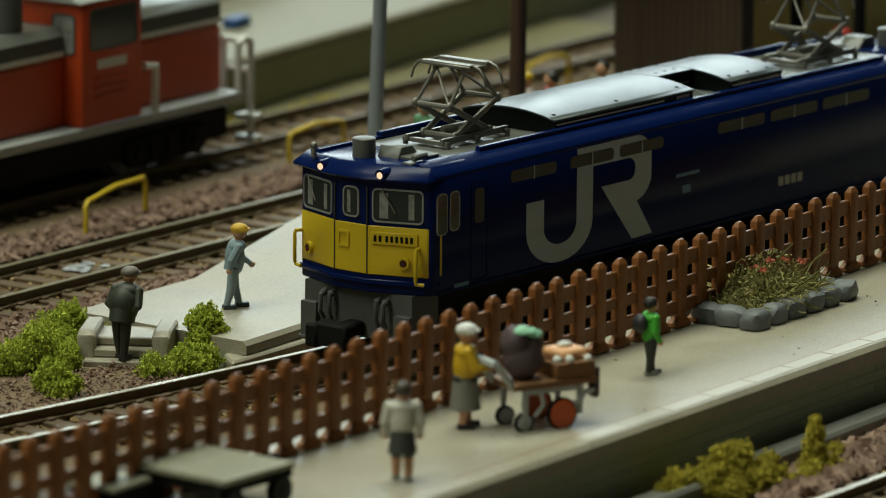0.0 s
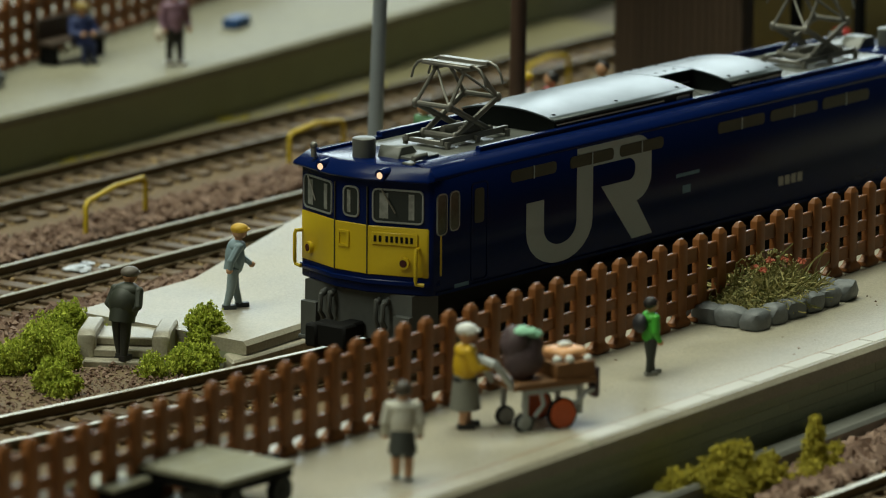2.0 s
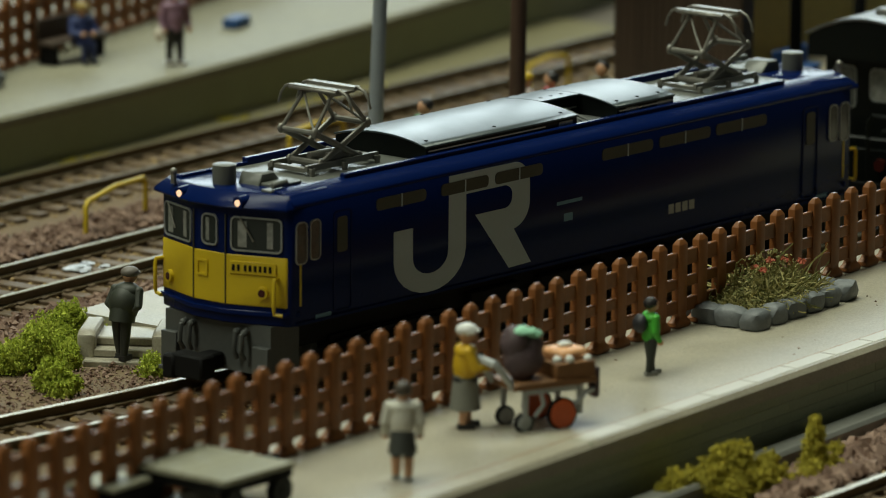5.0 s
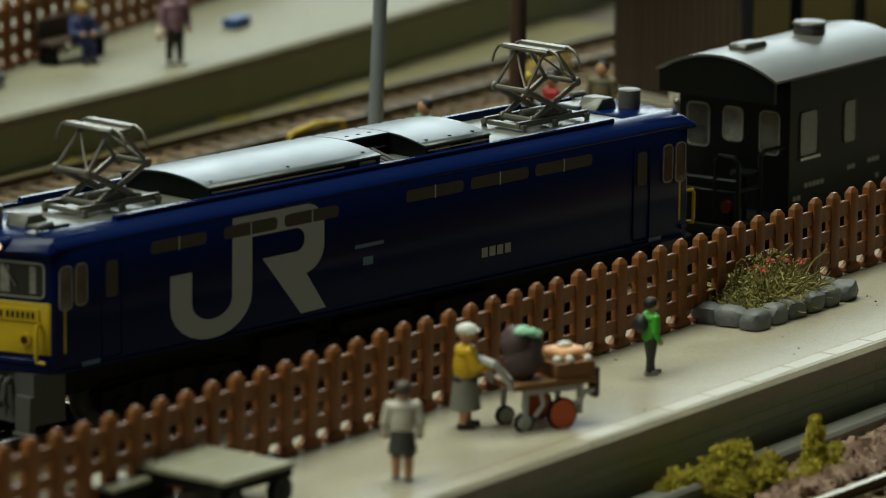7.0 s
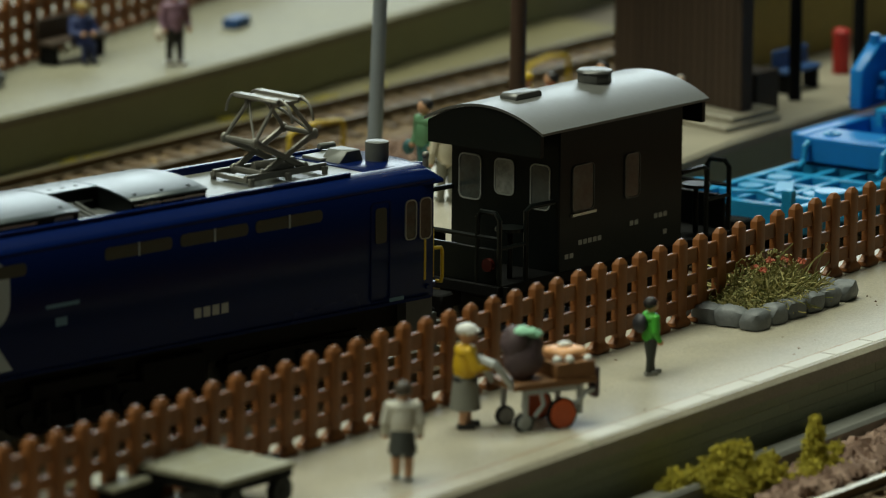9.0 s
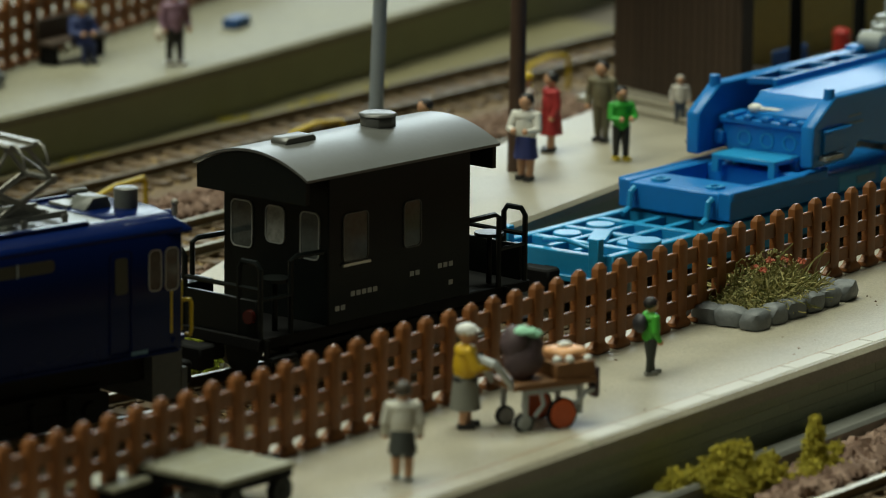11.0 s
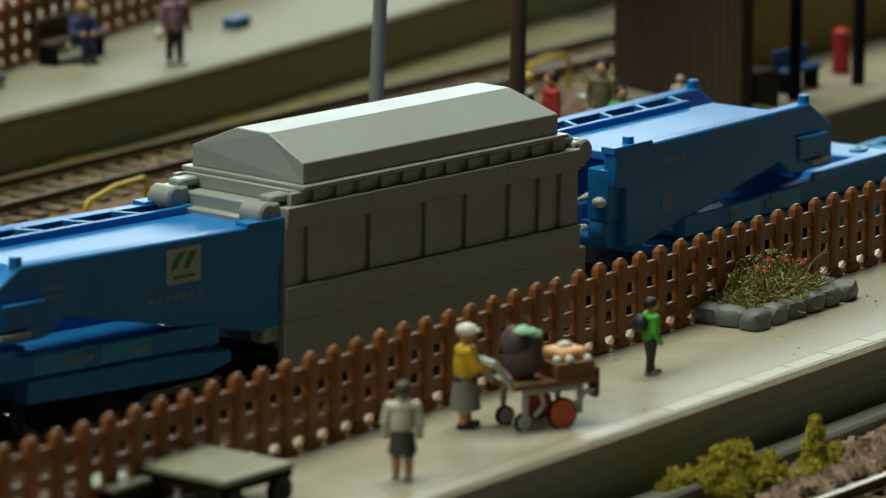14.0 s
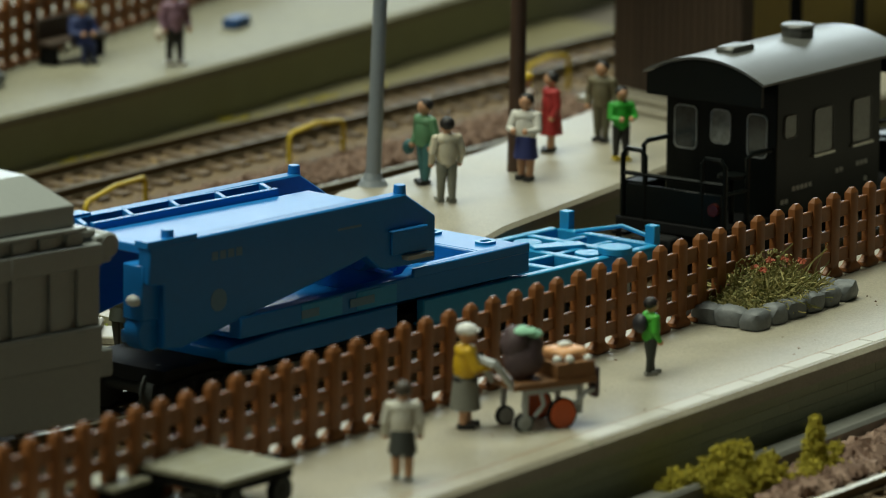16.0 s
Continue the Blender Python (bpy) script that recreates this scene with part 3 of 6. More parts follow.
    ob = part(name, bm, mats)
    ob.matrix_basis = pose(x * K, y * K, z * K, 0, 0, turn)
    return tagged(ob, label, "figurine", "figurines")


WHITE, GREYC, NAVY, BLACKC = (0.62, 0.6, 0.52), (0.16, 0.17, 0.15), (0.03, 0.04, 0.16), (0.018, 0.018, 0.018)
figure("figurine", "painted figurine in white shirt and dark grey shorts", -56.5, -59.9, FRONT_Z, 10.0, 42, WHITE, (0.05, 0.055, 0.05), skirt=1.9, shoes=(0.3, 0.3, 0.28), hair=(0.06, 0.045, 0.03))
figure("figurine", "painted figurine in yellow top, grey skirt and white hat", -35.5, -49.4, FRONT_Z, 10.9, -40, (0.62, 0.38, 0.01), (0.2, 0.2, 0.17), hat=(0.75, 0.75, 0.72), skirt=3.0, arms="front", waist=(0.02, 0.015, 0.015))
figure("figurine", "painted figurine of a hiker in green jacket with black backpack", -3.7, -47.2, FRONT_Z, 8.4, -25, (0.06, 0.4, 0.03), (0.02, 0.025, 0.02), pack=(0.02, 0.02, 0.025), shoes=(0.25, 0.25, 0.23), stride=0.5)
figure("figurine", "painted figurine of a worker in pale blue overalls and yellow helmet", 5.9, 22.9, 2.5, 9.9, -35, (0.22, 0.3, 0.34), (0.24, 0.31, 0.34), hat=(0.6, 0.36, 0.02), shoes=(0.05, 0.06, 0.07), stride=0.8, stoop=0.5, arms="swing")
figure("figurine", "painted figurine in dark olive coat climbing the steps", -14.6, 20.4, 0.22, 10.3, 12, (0.035, 0.04, 0.028), (0.022, 0.022, 0.02), hat=(0.16, 0.14, 0.12), stoop=1.2, arms="back", bulk=1.32, stride=0.5)
figure("figurine", "painted figurine in green coat carrying a teal bag", 55.1, 37.8, 8.2, 10.6, 170, (0.12, 0.28, 0.14), (0.05, 0.16, 0.16), bag=(0.05, 0.16, 0.17))
figure("figurine", "painted figurine in cream jacket and grey trousers", 48.1, 28.0, 8.2, 10.5, 60, (0.62, 0.56, 0.42), (0.24, 0.24, 0.19), shoes=(0.2, 0.2, 0.16))
figure("figurine", "painted figurine in white blouse and navy skirt", 65.6, 30.7, 8.2, 10.8, 200, (0.68, 0.66, 0.6), NAVY, skirt=2.2, arms="front")
figure("figurine", "painted figurine in long red dress", 82.0, 40.8, 8.2, 10.2, 150, (0.42, 0.03, 0.03), (0.42, 0.03, 0.03), skirt=2.6)
figure("figurine", "painted figurine in pale top with yellow hat", 79.6, 43.0, 8.2, 10.2, 150, (0.5, 0.42, 0.38), (0.25, 0.05, 0.03), hat=(0.6, 0.4, 0.02))
figure("figurine", "painted figurine in khaki coat", 91.8, 40.8, 8.2, 10.4, 200, (0.16, 0.14, 0.08), (0.13, 0.12, 0.07))
figure("figurine", "painted figurine of a child in green jumper and yellow boots", 83.7, 30.8, 8.2, 9.3, 240, (0.03, 0.4, 0.03), (0.02, 0.02, 0.02), shoes=(0.6, 0.45, 0.02), arms="front")
figure("figurine", "painted figurine of a schoolchild in white shirt and navy trousers", 108.6, 41.9, 8.2, 6.3, 220, (0.66, 0.62, 0.56), (0.04, 0.06, 0.1), hair=(0.5, 0.48, 0.44))
figure("figurine", "painted figurine in mauve top with a white bag", 97.4, 121.7, 7.6, 11.0, 250, (0.3, 0.17, 0.24), (0.03, 0.03, 0.03), bag=(0.7, 0.62, 0.52), shoes=(0.6, 0.58, 0.55))


# ---- rolling stock: x runs backwards along the vehicle, y across it, z up from the rail top ----
def vehicle(name, label, category, group="train"):
    ob = new(name)
    ob.empty_display_size = 0.01
    return tagged(ob, label, category, group)


WHEELS = []


def wheelset(parent, x, r=2.8, gauge=9.0):
    bm = B()
    for s in (-1, 1):
        cyl(bm, (0, s * (gauge / 2 - 0.6), 0), (0, s * (gauge / 2 + 0.6), 0), r, r, 20)
        cyl(bm, (0, s * (gauge / 2 - 0.9), 0), (0, s * (gauge / 2 - 0.6), 0), r + 0.45, r + 0.45, 20)
        for k in range(6):
            a = k * math.pi / 3
            obox(bm, (math.cos(a) * r * 0.5, s * (gauge / 2 + 0.62), math.sin(a) * r * 0.5), (r * 0.75, 0.12, 0.35), Matrix.Rotation(-a, 3, "Y"))
    cyl(bm, (0, -gauge / 2, 0), (0, gauge / 2, 0), 0.7, 0.7, 10)
    ob = part("wheelset", bm, M["bogie"], parent, "dark steel wheels on an axle")
    ob.matrix_basis = pose(x * K, 0, r * K)
    WHEELS.append((ob, x, r))
    return ob


def bogie(parent, x, base, material, width=14.0, z0=1.3, z1=5.0, r=2.8):
    bm = B()
    for s in (-1, 1):
        y = s * width / 2
        prism(bm, [(-base / 2 - 2.6, z0 + 1.2), (-base / 2 - 1.2, z0), (base / 2 + 1.2, z0), (base / 2 + 2.6, z0 + 1.2), (base / 2 + 2.6, z1 - 0.6), (base / 4, z1), (-base / 4, z1), (-base / 2 - 2.6, z1 - 0.6)], 1, y - 0.6, y + 0.6)
        for i in (-1, 1):
            cyl(bm, (i * base / 2, y, 2.8), (i * base / 2, y + s * 1.0, 2.8), 1.1, 0.9, 12)
        for i in (-0.5, 0, 0.5):
            cyl(bm, (i * base * 0.6, y + s * 0.75, z0 + 0.4), (i * base * 0.6, y + s * 0.75, z1 - 0.5), 0.45, 0.45, 8)
        box(bm, -base * 0.4, base * 0.4, y + s * 0.5 - 0.35, y + s * 0.5 + 0.55, z0 + 1.1, z0 + 1.6)
    box(bm, -base / 2 - 2, base / 2 + 2, -width / 2, width / 2, 3.6, 5.2)
    turned(bm, Matrix.Translation((x, 0, 0)))
    part("bogie_frame", bm, material, parent, "dark moulded bogie side frame")
    for i in (-1, 1):
        wheelset(parent, x + i * base / 2, r)


def coupler(parent, x, way, material, z=4.0):
    bm = B()
    box(bm, min(x, x + way * 4.2), max(x, x + way * 4.2), -1.1, 1.1, z - 0.9, z + 0.9)
    box(bm, min(x + way * 3.2, x + way * 5.6), max(x + way * 3.2, x + way * 5.6), -2.6, 2.0, z - 1.3, z + 1.3)
    box(bm, min(x + way * 4.6, x + way * 5.9), max(x + way * 4.6, x + way * 5.9), 1.2, 2.9, z - 1.5, z + 1.1)
    part("coupler", bm, material, parent, "black knuckle coupler", bevel=0.25)


def window(parent, shape, axis, at, way, glass, frame=None, thick=0.16, rim=0.22, extra=""):
    """A pane with a rim on a wall facing way along the axis."""
    x0, x1, z0, z1, r = shape
    bm = B()
    prism(bm, round_rect(x0, x1, z0, z1, r), axis, at, at + way * thick * 0.45)
    pane = part("window", bm, glass, parent)
    bm = B()
    ring(bm, round_rect(x0 - rim, x1 + rim, z0 - rim, z1 + rim, r + rim), round_rect(x0, x1, z0, z1, r), axis, at, at + way * thick)
    part("window_frame", bm, frame or M["chrome"], pane, "bright rounded window frame")
    return pane


def facet(p, q):
    """Matrix that lays (along, out, up) onto a plan edge from p to q, its outside to the right of the way."""
    d = Vector((q[0] - p[0], q[1] - p[1], 0))
    t = math.atan2(d.y, d.x)
    return Matrix.Translation((p[0], p[1], 0)) @ Matrix.Rotation(t, 4, "Z"), d.length


def electric_loco():
    lo = vehicle("electric_locomotive", "glossy navy blue electric locomotive with yellow ends and pale side emblem", "locomotive")
    HL, CO, HW, DW = 53.5, 51.2, 9.35, 2.3
    SILL, GUT = 7.9, 20.95
    plan = [(-HL, DW), (-HL, -DW), (-CO, -HW + 0.5), (-CO + 0.5, -HW), (CO - 0.5, -HW), (CO, -HW + 0.5), (HL, -DW), (HL, DW), (CO, HW - 0.5), (CO - 0.5, HW), (-CO + 0.5, HW), (-CO, HW - 0.5)]
    bm = B()
    prism(bm, plan, 2, SILL, GUT)
    body = part("body_shell", bm, M["blue"], lo, "glossy navy blue body", bevel=0.12)
    # roof: sloping shoulders and a recessed grey walkway
    bm = B()
    for s in (-1, 1):
        prism(bm, [(s * 9.6, GUT - 0.15), (s * 9.65, GUT + 0.25), (s * 8.9, GUT + 0.95), (s * 7.2, GUT + 1.55), (s * 6.6, GUT + 1.55), (s * 6.6, GUT - 0.1)], 0, -CO + 0.4, CO - 0.4)
        prism(bm, [(s * 7.5, GUT + 1.4), (s * 7.5, GUT + 1.95), (s * 6.7, GUT + 1.95), (s * 6.5, GUT + 1.0)], 0, -40, 40)
    part("roof_edge", bm, M["blue"], body, "navy roof shoulder with gutter", bevel=0.12)
    bm = B()
    box(bm, -CO + 3.5, CO - 3.5, -6.62, 6.62, GUT - 0.1, GUT + 1.15)
    part("roof_deck", bm, M["roofgrey"], body, "grey roof walkway")
    for e in (-1, 1):
        bm = B()
        pts = [(-HL - 1.1, 2.5), (-HL - 1.1, -2.5), (-CO - 0.9, -HW - 0.25), (-CO + 6, -HW - 0.1), (-CO + 6, HW + 0.1), (-CO - 0.9, HW + 0.45)]
        lo_, hi_ = [bm.verts.new((*p, GUT - 0.35)) for p in pts], [bm.verts.new((p[0] * 0.996, p[1] * 0.99, GUT + 0.1)) for p in pts]
        top = [bm.verts.new((p[0] * 0.96 - 0.4, p[1] * 0.9, GUT + 1.25)) for p in pts]
        for a, b in ((lo_, hi_), (hi_, top)):
            for k in range(6):
                bm.faces.new((a[k], a[(k + 1) % 6], b[(k + 1) % 6], b[k]))
        bm.faces.new(lo_[::-1])
        bm.faces.new(top)
        if e > 0:
            turned(bm, Matrix.Rotation(math.pi, 4, "Z"))
        part("visor", bm, M["blue"], body, "navy roof visor over the cab windows", bevel=0.2)

    def end(e):
        turn = Matrix.Identity(4) if e < 0 else Matrix.Rotation(math.pi, 4, "Z")
        edges = [((-CO, HW - 0.5), (-HL, DW)), ((-HL, DW), (-HL, -DW)), ((-HL, -DW), (-CO, -HW + 0.5))]
        # yellow band, one panel a facet
        bm = B()
        out = [(-CO + 1.9, HW + 0.08), (-CO - 0.12, HW - 0.45), (-HL - 0.14, DW), (-HL - 0.14, -DW), (-CO - 0.12, -HW + 0.45), (-CO + 1.9, -HW - 0.08), (-CO + 2.1, -HW + 0.3), (-CO + 2.1, HW - 0.3)]
        prism(bm, out, 2, 9.95, 15.45)
        part("yellow_panel", turned(bm, turn), M["yellow"], body, "warm yellow end panel", bevel=0.08)
        bm = B()
        out2 = [(x * 1.004 - 0.1, y * 1.01) for x, y in out]
        prism(bm, out2, 2, SILL + 1.0, SILL + 1.6)
        part("step_band", turned(bm, turn), M["blue"], body, "navy foot rail under the yellow panel", bevel=0.1)
        for i, (p, q) in enumerate(edges):
            f, ln = facet(p, q)
            bm = B()
            if i == 1:
                shapes = [(ln * 0.5 - 0.95, ln * 0.5 + 0.95, 16.3, 19.4, 0.5)]
            elif i == 0:
                shapes = [(0.6, ln - 0.7, 16.05, 19.5, 0.45)]
            else:
                shapes = [(0.7, ln - 0.6, 16.05, 19.5, 0.45)]
            for x0, x1, z0, z1, r in shapes:
                prism(bm, round_rect(x0, x1, z0, z1, r), 1, 0.0, -0.08)
                pane = part("cab_window", turned(bm, turn @ f), M["glass"], body, "cab window with pale interior")
                bm = B()
                ring(bm, round_rect(x0 - 0.18, x1 + 0.18, z0 - 0.18, z1 + 0.18, r + 0.16), round_rect(x0, x1, z0, z1, r), 1, 0.0, -0.2)
                part("window_frame", turned(bm, turn @ f), M["framegrey"], pane, "grey window gasket")
                bm = B()
                for u0, u1 in ((0.12, 0.3), (0.72, 0.84)) if i != 1 else ((0.2, 0.45),):
                    box(bm, x0 + (x1 - x0) * u0, x0 + (x1 - x0) * u1, -0.13, -0.09, z0 + 0.3, z1 - 0.3)
                part("cab_interior", turned(bm, turn @ f), M["paleglass"], pane, "pale cab fitting behind the window")
                if i != 1:
                    bm = B()
                    rod(bm, [(x0 + 1.0, -0.35, z1 + 0.1), (x0 + 2.6, -0.35, z0 + 1.0)], 0.09, 5)
                    part("wiper", turned(bm, turn @ f), M["panto"], pane)
        # door lines, hatch, number plate with bars, lamps
        bm = B()
        for y in (-DW, DW):
            box(bm, -HL - 0.22, -HL - 0.1, y - 0.06, y + 0.06, 9.95, 19.8)
        part("door_seam", turned(bm, turn), M["olive"], body)
        bm = B()
        ring(bm, round_rect(0.2, 1.8, 12.7, 14.5, 0.12), round_rect(0.45, 1.55, 12.95, 14.25, 0.1), 0, -HL - 0.14, -HL - 0.3)
        part("hatch", turned(bm, turn), M["yellow"], body)
        f, ln = facet(*edges[2])
        bm = B()
        box(bm, 0.5, 5.9, -0.32, -0.1, 13.4, 14.8)
        plate = part("number_plate", turned(bm, turn @ f), M["yellow"], body, "raised yellow plate with a row of dark bars", bevel=0.06)
        bm = B()
        for k in range(8):
            u = 0.8 + k * 0.58 + (0.2 if k > 1 else 0)
            box(bm, u, u + 0.3, -0.38, -0.3, 13.75, 14.43)
        part("plate_bar", turned(bm, turn @ f), M["matblack"], plate)
        for k, s in ((0, 1), (2, -1)):
            f, ln = facet(*edges[k])
            u = ln * 0.27 if k == 0 else ln * 0.62
            bm = B()
            cyl(bm, (u, 0, 11.5), (u, -0.55, 11.5), 0.72, 0.66, 16)
            lamp = part("tail_lamp", turned(bm, turn @ f), M["yellow"], body, "yellow ringed tail lamp")
            bm = B()
            cyl(bm, (u, -0.5, 11.5), (u, -0.6, 11.5), 0.45, 0.42, 16)
            part("lens", turned(bm, turn @ f), M["redlens"], lamp)
            u = ln * 0.02 if k == 0 else ln * 0.86
            bm = B()
            rod(bm, [(u, -0.1, 13.2), (u, -1.0, 13.2), (u, -1.15, 12.8), (u, -1.15, 9.9), (u, -1.0, 9.4), (u + 0.9, -0.9, 9.3)], 0.22, 7)
            part("handrail", turned(bm, turn @ f), M["yellow"], body, "yellow bent handrail", )
        for s in (-1, 1):
            bm = B()
            cyl(bm, (-HL + 1.4, s * 4.2, GUT + 0.35), (-HL - 0.35, s * 4.2, GUT + 0.3), 0.75, 0.7, 14)
            hl = part("headlight", turned(bm, turn), M["blue"], body, "small headlight under the roof edge")
            bm = B()
            cyl(bm, (-HL - 0.3, s * 4.2, GUT + 0.3), (-HL - 0.42, s * 4.2, GUT + 0.3), 0.4, 0.36, 14)
            part("lens", turned(bm, turn), M["headlight"], hl, "glowing warm lens")
        # front skirt, steps, hoses
        bm = B()
        prism(bm, [(-HL + 1.2, 7.6), (-HL + 1.2, -7.6), (-HL + 5.5, -7.9), (-HL + 5.5, 7.9)], 2, 2.4, SILL - 0.02)
        skirt = part("end_skirt", turned(bm, turn), M["bogie"], body, "grey end skirt")
        for s in (-1, 1):
            bm = B()
            box(bm, -HL + 0.5, -HL + 1.4, s * 6.6 - 1.1, s * 6.6 + 1.1, 1.6, 5.6)
            box(bm, -HL + 0.2, -HL + 1.3, s * 6.6 - 1.2, s * 6.6 + 1.2, 1.3, 1.75)
            part("footstep", turned(bm, turn), M["bogie"], skirt, bevel=0.08)
            for y, x0 in ((s * 4.4, 0.0), (s * 3.3, 0.2)):
                bm = B()
                rod(bm, [(-HL + 1.0, y, 7.2), (-HL + 0.1 + x0, y, 6.7), (-HL - 0.1 + x0, y, 4.9), (-HL + 0.6, y, 4.0)], 0.28, 7)
                ball(bm, (-HL + 0.5, y, 6.9), 0.42)
                part("air_hose", turned(bm, turn), M["bogie"], skirt)
        coupler(body, e * (HL - 1.2), e, M["matblack"], 3.4)
        # roof end: box, horn, hatch, whistle
        bm = B()
        box(bm, -HL + 5.0, -HL + 9.0, -5.2, -2.0, GUT + 1.1, GUT + 1.6)
        prism(bm, [(-HL + 4.6, GUT + 1.1), (-HL + 8.6, GUT + 1.1), (-HL + 7.2, GUT + 2.5), (-HL + 5.2, GUT + 2.5)], 1, -2.8, 0.2)
        box(bm, -HL + 2.6, -HL + 5.0, -6.4, -4.9, GUT + 0.9, GUT + 1.5)
        rod(bm, [(-HL + 3.2, -6.0, GUT + 1.9), (-HL + 5.6, -6.0, GUT + 2.0)], 0.4, 8)
        part("roof_box", turned(bm, turn), M["roofgrey"], body, "grey roof equipment boxes", bevel=0.1)
        bm = B()
        cyl(bm, (-HL + 3.6, 1.2, GUT + 0.5), (-HL + 3.6, 1.2, GUT + 3.3), 1.3, 1.3, 20)
        cyl(bm, (-HL + 3.6, 1.2, GUT + 3.3), (-HL + 3.6, 1.2, GUT + 3.4), 1.3, 1.15, 20)
        part("roof_vent", turned(bm, turn), M["roofgrey"], body, "grey round roof vent")
        bm = B()
        cyl(bm, (-HL + 1.2, 6.4, GUT + 0.9), (-HL + 1.2, 6.4, GUT + 2.1), 0.35, 0.3, 10)
        ball(bm, (-HL + 1.2, 6.4, GUT + 2.2), 0.42)
        part("whistle", turned(bm, turn), M["panto"], body, "small silver whistle")
        # side door and windows of this cab, both sides
        for s in (-1, 1):
            x = -CO
            for x0, x1, z0, z1 in ((x + 1.0, x + 2.6, 14.7, 19.1), (x + 3.3, x + 4.8, 14.9, 19.1)):
                pane = window(body, (x0, x1, z0, z1, 0.5), 1, s * HW, s, M["cabglass"], M["framegrey"], rim=0.14)
                for o in (pane, *pane.children):
                    o.data.transform(turn)
            bm = B()
            ring(bm, round_rect(x + 7.1, x + 10.1, SILL + 0.6, 19.6, 0.5), round_rect(x + 7.25, x + 9.95, SILL + 0.75, 19.45, 0.45), 1, s * HW, s * (HW + 0.1))
            part("side_door", turned(bm, turn), M["blue"], body, "navy side door with raised outline")
            bm = B()
            prism(bm, round_rect(x + 7.7, x + 9.4, 15.0, 18.9, 0.4), 1, s * HW, s * (HW + 0.08))
            part("door_window", turned(bm, turn), M["olive"], body)
    end(-1)
    end(1)
    # side grilles and prints
    for s in (-1, 1):
        y = s * HW
        for x0, x1 in ((-37, -28.6), (-26, -17.8), (-16.6, -8.2), (2.6, 12), (13.2, 22.9), (24, 33.8)):
            bm = B()
            prism(bm, round_rect(x0, x1, 18.6, 19.95, 0.5), 1, y, y + s * 0.12)
            g = part("grille", bm, M["olive"], body, "olive ventilation grille strip")
            bm = B()
            box(bm, (x0 + x1) / 2 - 0.08, (x0 + x1) / 2 + 0.08, y - 0.05, y + s * 0.2, 18.55, 20.0)
            part("grille_bar", bm, M["emblem"], g)
        f = s * 1.0
        # pale emblem: a hook and a bowed leg
        o = lambda p: (p[0] if s < 0 else -p[0], p[1])
        bow = lambda cx, cz, rx, rz, a0, a1: [(cx + rx * math.cos(radians(a0 + (a1 - a0) * k / 12)), cz + rz * math.sin(radians(a0 + (a1 - a0) * k / 12))) for k in range(13)]
        hook = [(-34.0, 15.8), (-34.0, 12.4)] + bow(-27.8, 12.4, 6.2, 4.2, 180, 360) + [(-21.6, 18.4), (-24.6, 18.4)] + bow(-27.7, 12.4, 3.05, 2.1, 360, 180) + [(-30.75, 15.8)]
        leg = [(-24.6, 18.3), (-24.6, 20.7)] + bow(-13.2, 18.0, 2.8, 2.7, 90, 0) + bow(-13.8, 16.0, 3.4, 2.9, 0, -80) + [(-10.1, 8.9), (-14.0, 8.8), (-20.0, 15.7)] + bow(-14.8, 16.9, 1.3, 1.2, -90, 0) + bow(-15.0, 17.2, 1.5, 1.1, 0, 90)
        bm = B()
        prism(bm, [o(p) for p in hook], 1, y, y + s * 0.035)
        em = part("side_emblem", bm, M["emblem"], body, "large pale grey emblem print")
        bm = B()
        prism(bm, [o(p) for p in leg], 1, y, y + s * 0.045)
        part("emblem_leg", bm, M["emblem"], em)
        bm = B()
        for k in range(4):
            xx = 15.2 + k * 1.3
            box(bm, min(xx * -s, (xx + 1.0) * -s) if s > 0 else xx, max(xx * -s, (xx + 1.0) * -s) if s > 0 else xx + 1.0, y - 0.02, y + s * 0.03, 10.6, 11.7)
        part("side_print", bm, M["print"], body, "small pale bars of lettering")
        for xx, w, z, h in ((-5.5, 4.6, 14.6, 0.4), (-4.2, 1.6, 12.6, 0.9), (-47, 2.6, 8.2, 0.5), (44, 2.2, 8.2, 0.5)):
            bm = B()
            box(bm, xx, xx + w, y - 0.02, y + s * 0.03, z, z + h)
            part("side_marking", bm, M["dimprint"], body)
        bm = B()
        box(bm, -CO + 1, CO - 1, y - 0.02, y + s * 0.12, SILL, SILL + 0.35)
        part("sill_rib", bm, M["blue"], body)
    # roof hoods
    def hood(x0, x1, near, far, posts):
        """A low curved lid from y = near to y = far over upright black walls."""
        z0, z1, wd = 23.75, 24.65, 6.7
        ys = [near + (far - near) * k / 14 for k in range(15)]
        up = [(y, z0 + (z1 - z0) * (1 - (y / wd) ** 2)) for y in ys]
        bm = B()
        prism(bm, up + [(y, z - 0.22) for y, z in up[::-1]], 0, x0, x1)
        top = part("roof_hood", bm, M["hood"], body, "dark satin shallow-curved roof hood", bevel=0.05)
        bm = B()
        prism(bm, [(near + 0.12, 21.9)] + [(min(max(y, near + 0.12), far - 0.12), z - 0.24) for y, z in up] + [(far - 0.12, 21.9)], 0, x0 + 0.15, x1 - 0.15)
        part("hood_wall", bm, M["black"], top, "black hood side wall")
        bm = B()
        for y in (near, far):
            box(bm, x0 + 0.4, x1 - 6.0 if x1 - x0 > 12 else x1 - 0.4, y - 0.05, y + 0.05, 23.1, 23.25)
        part("hood_strip", bm, M["chrome"], top, "bright thin strip along the hood side")
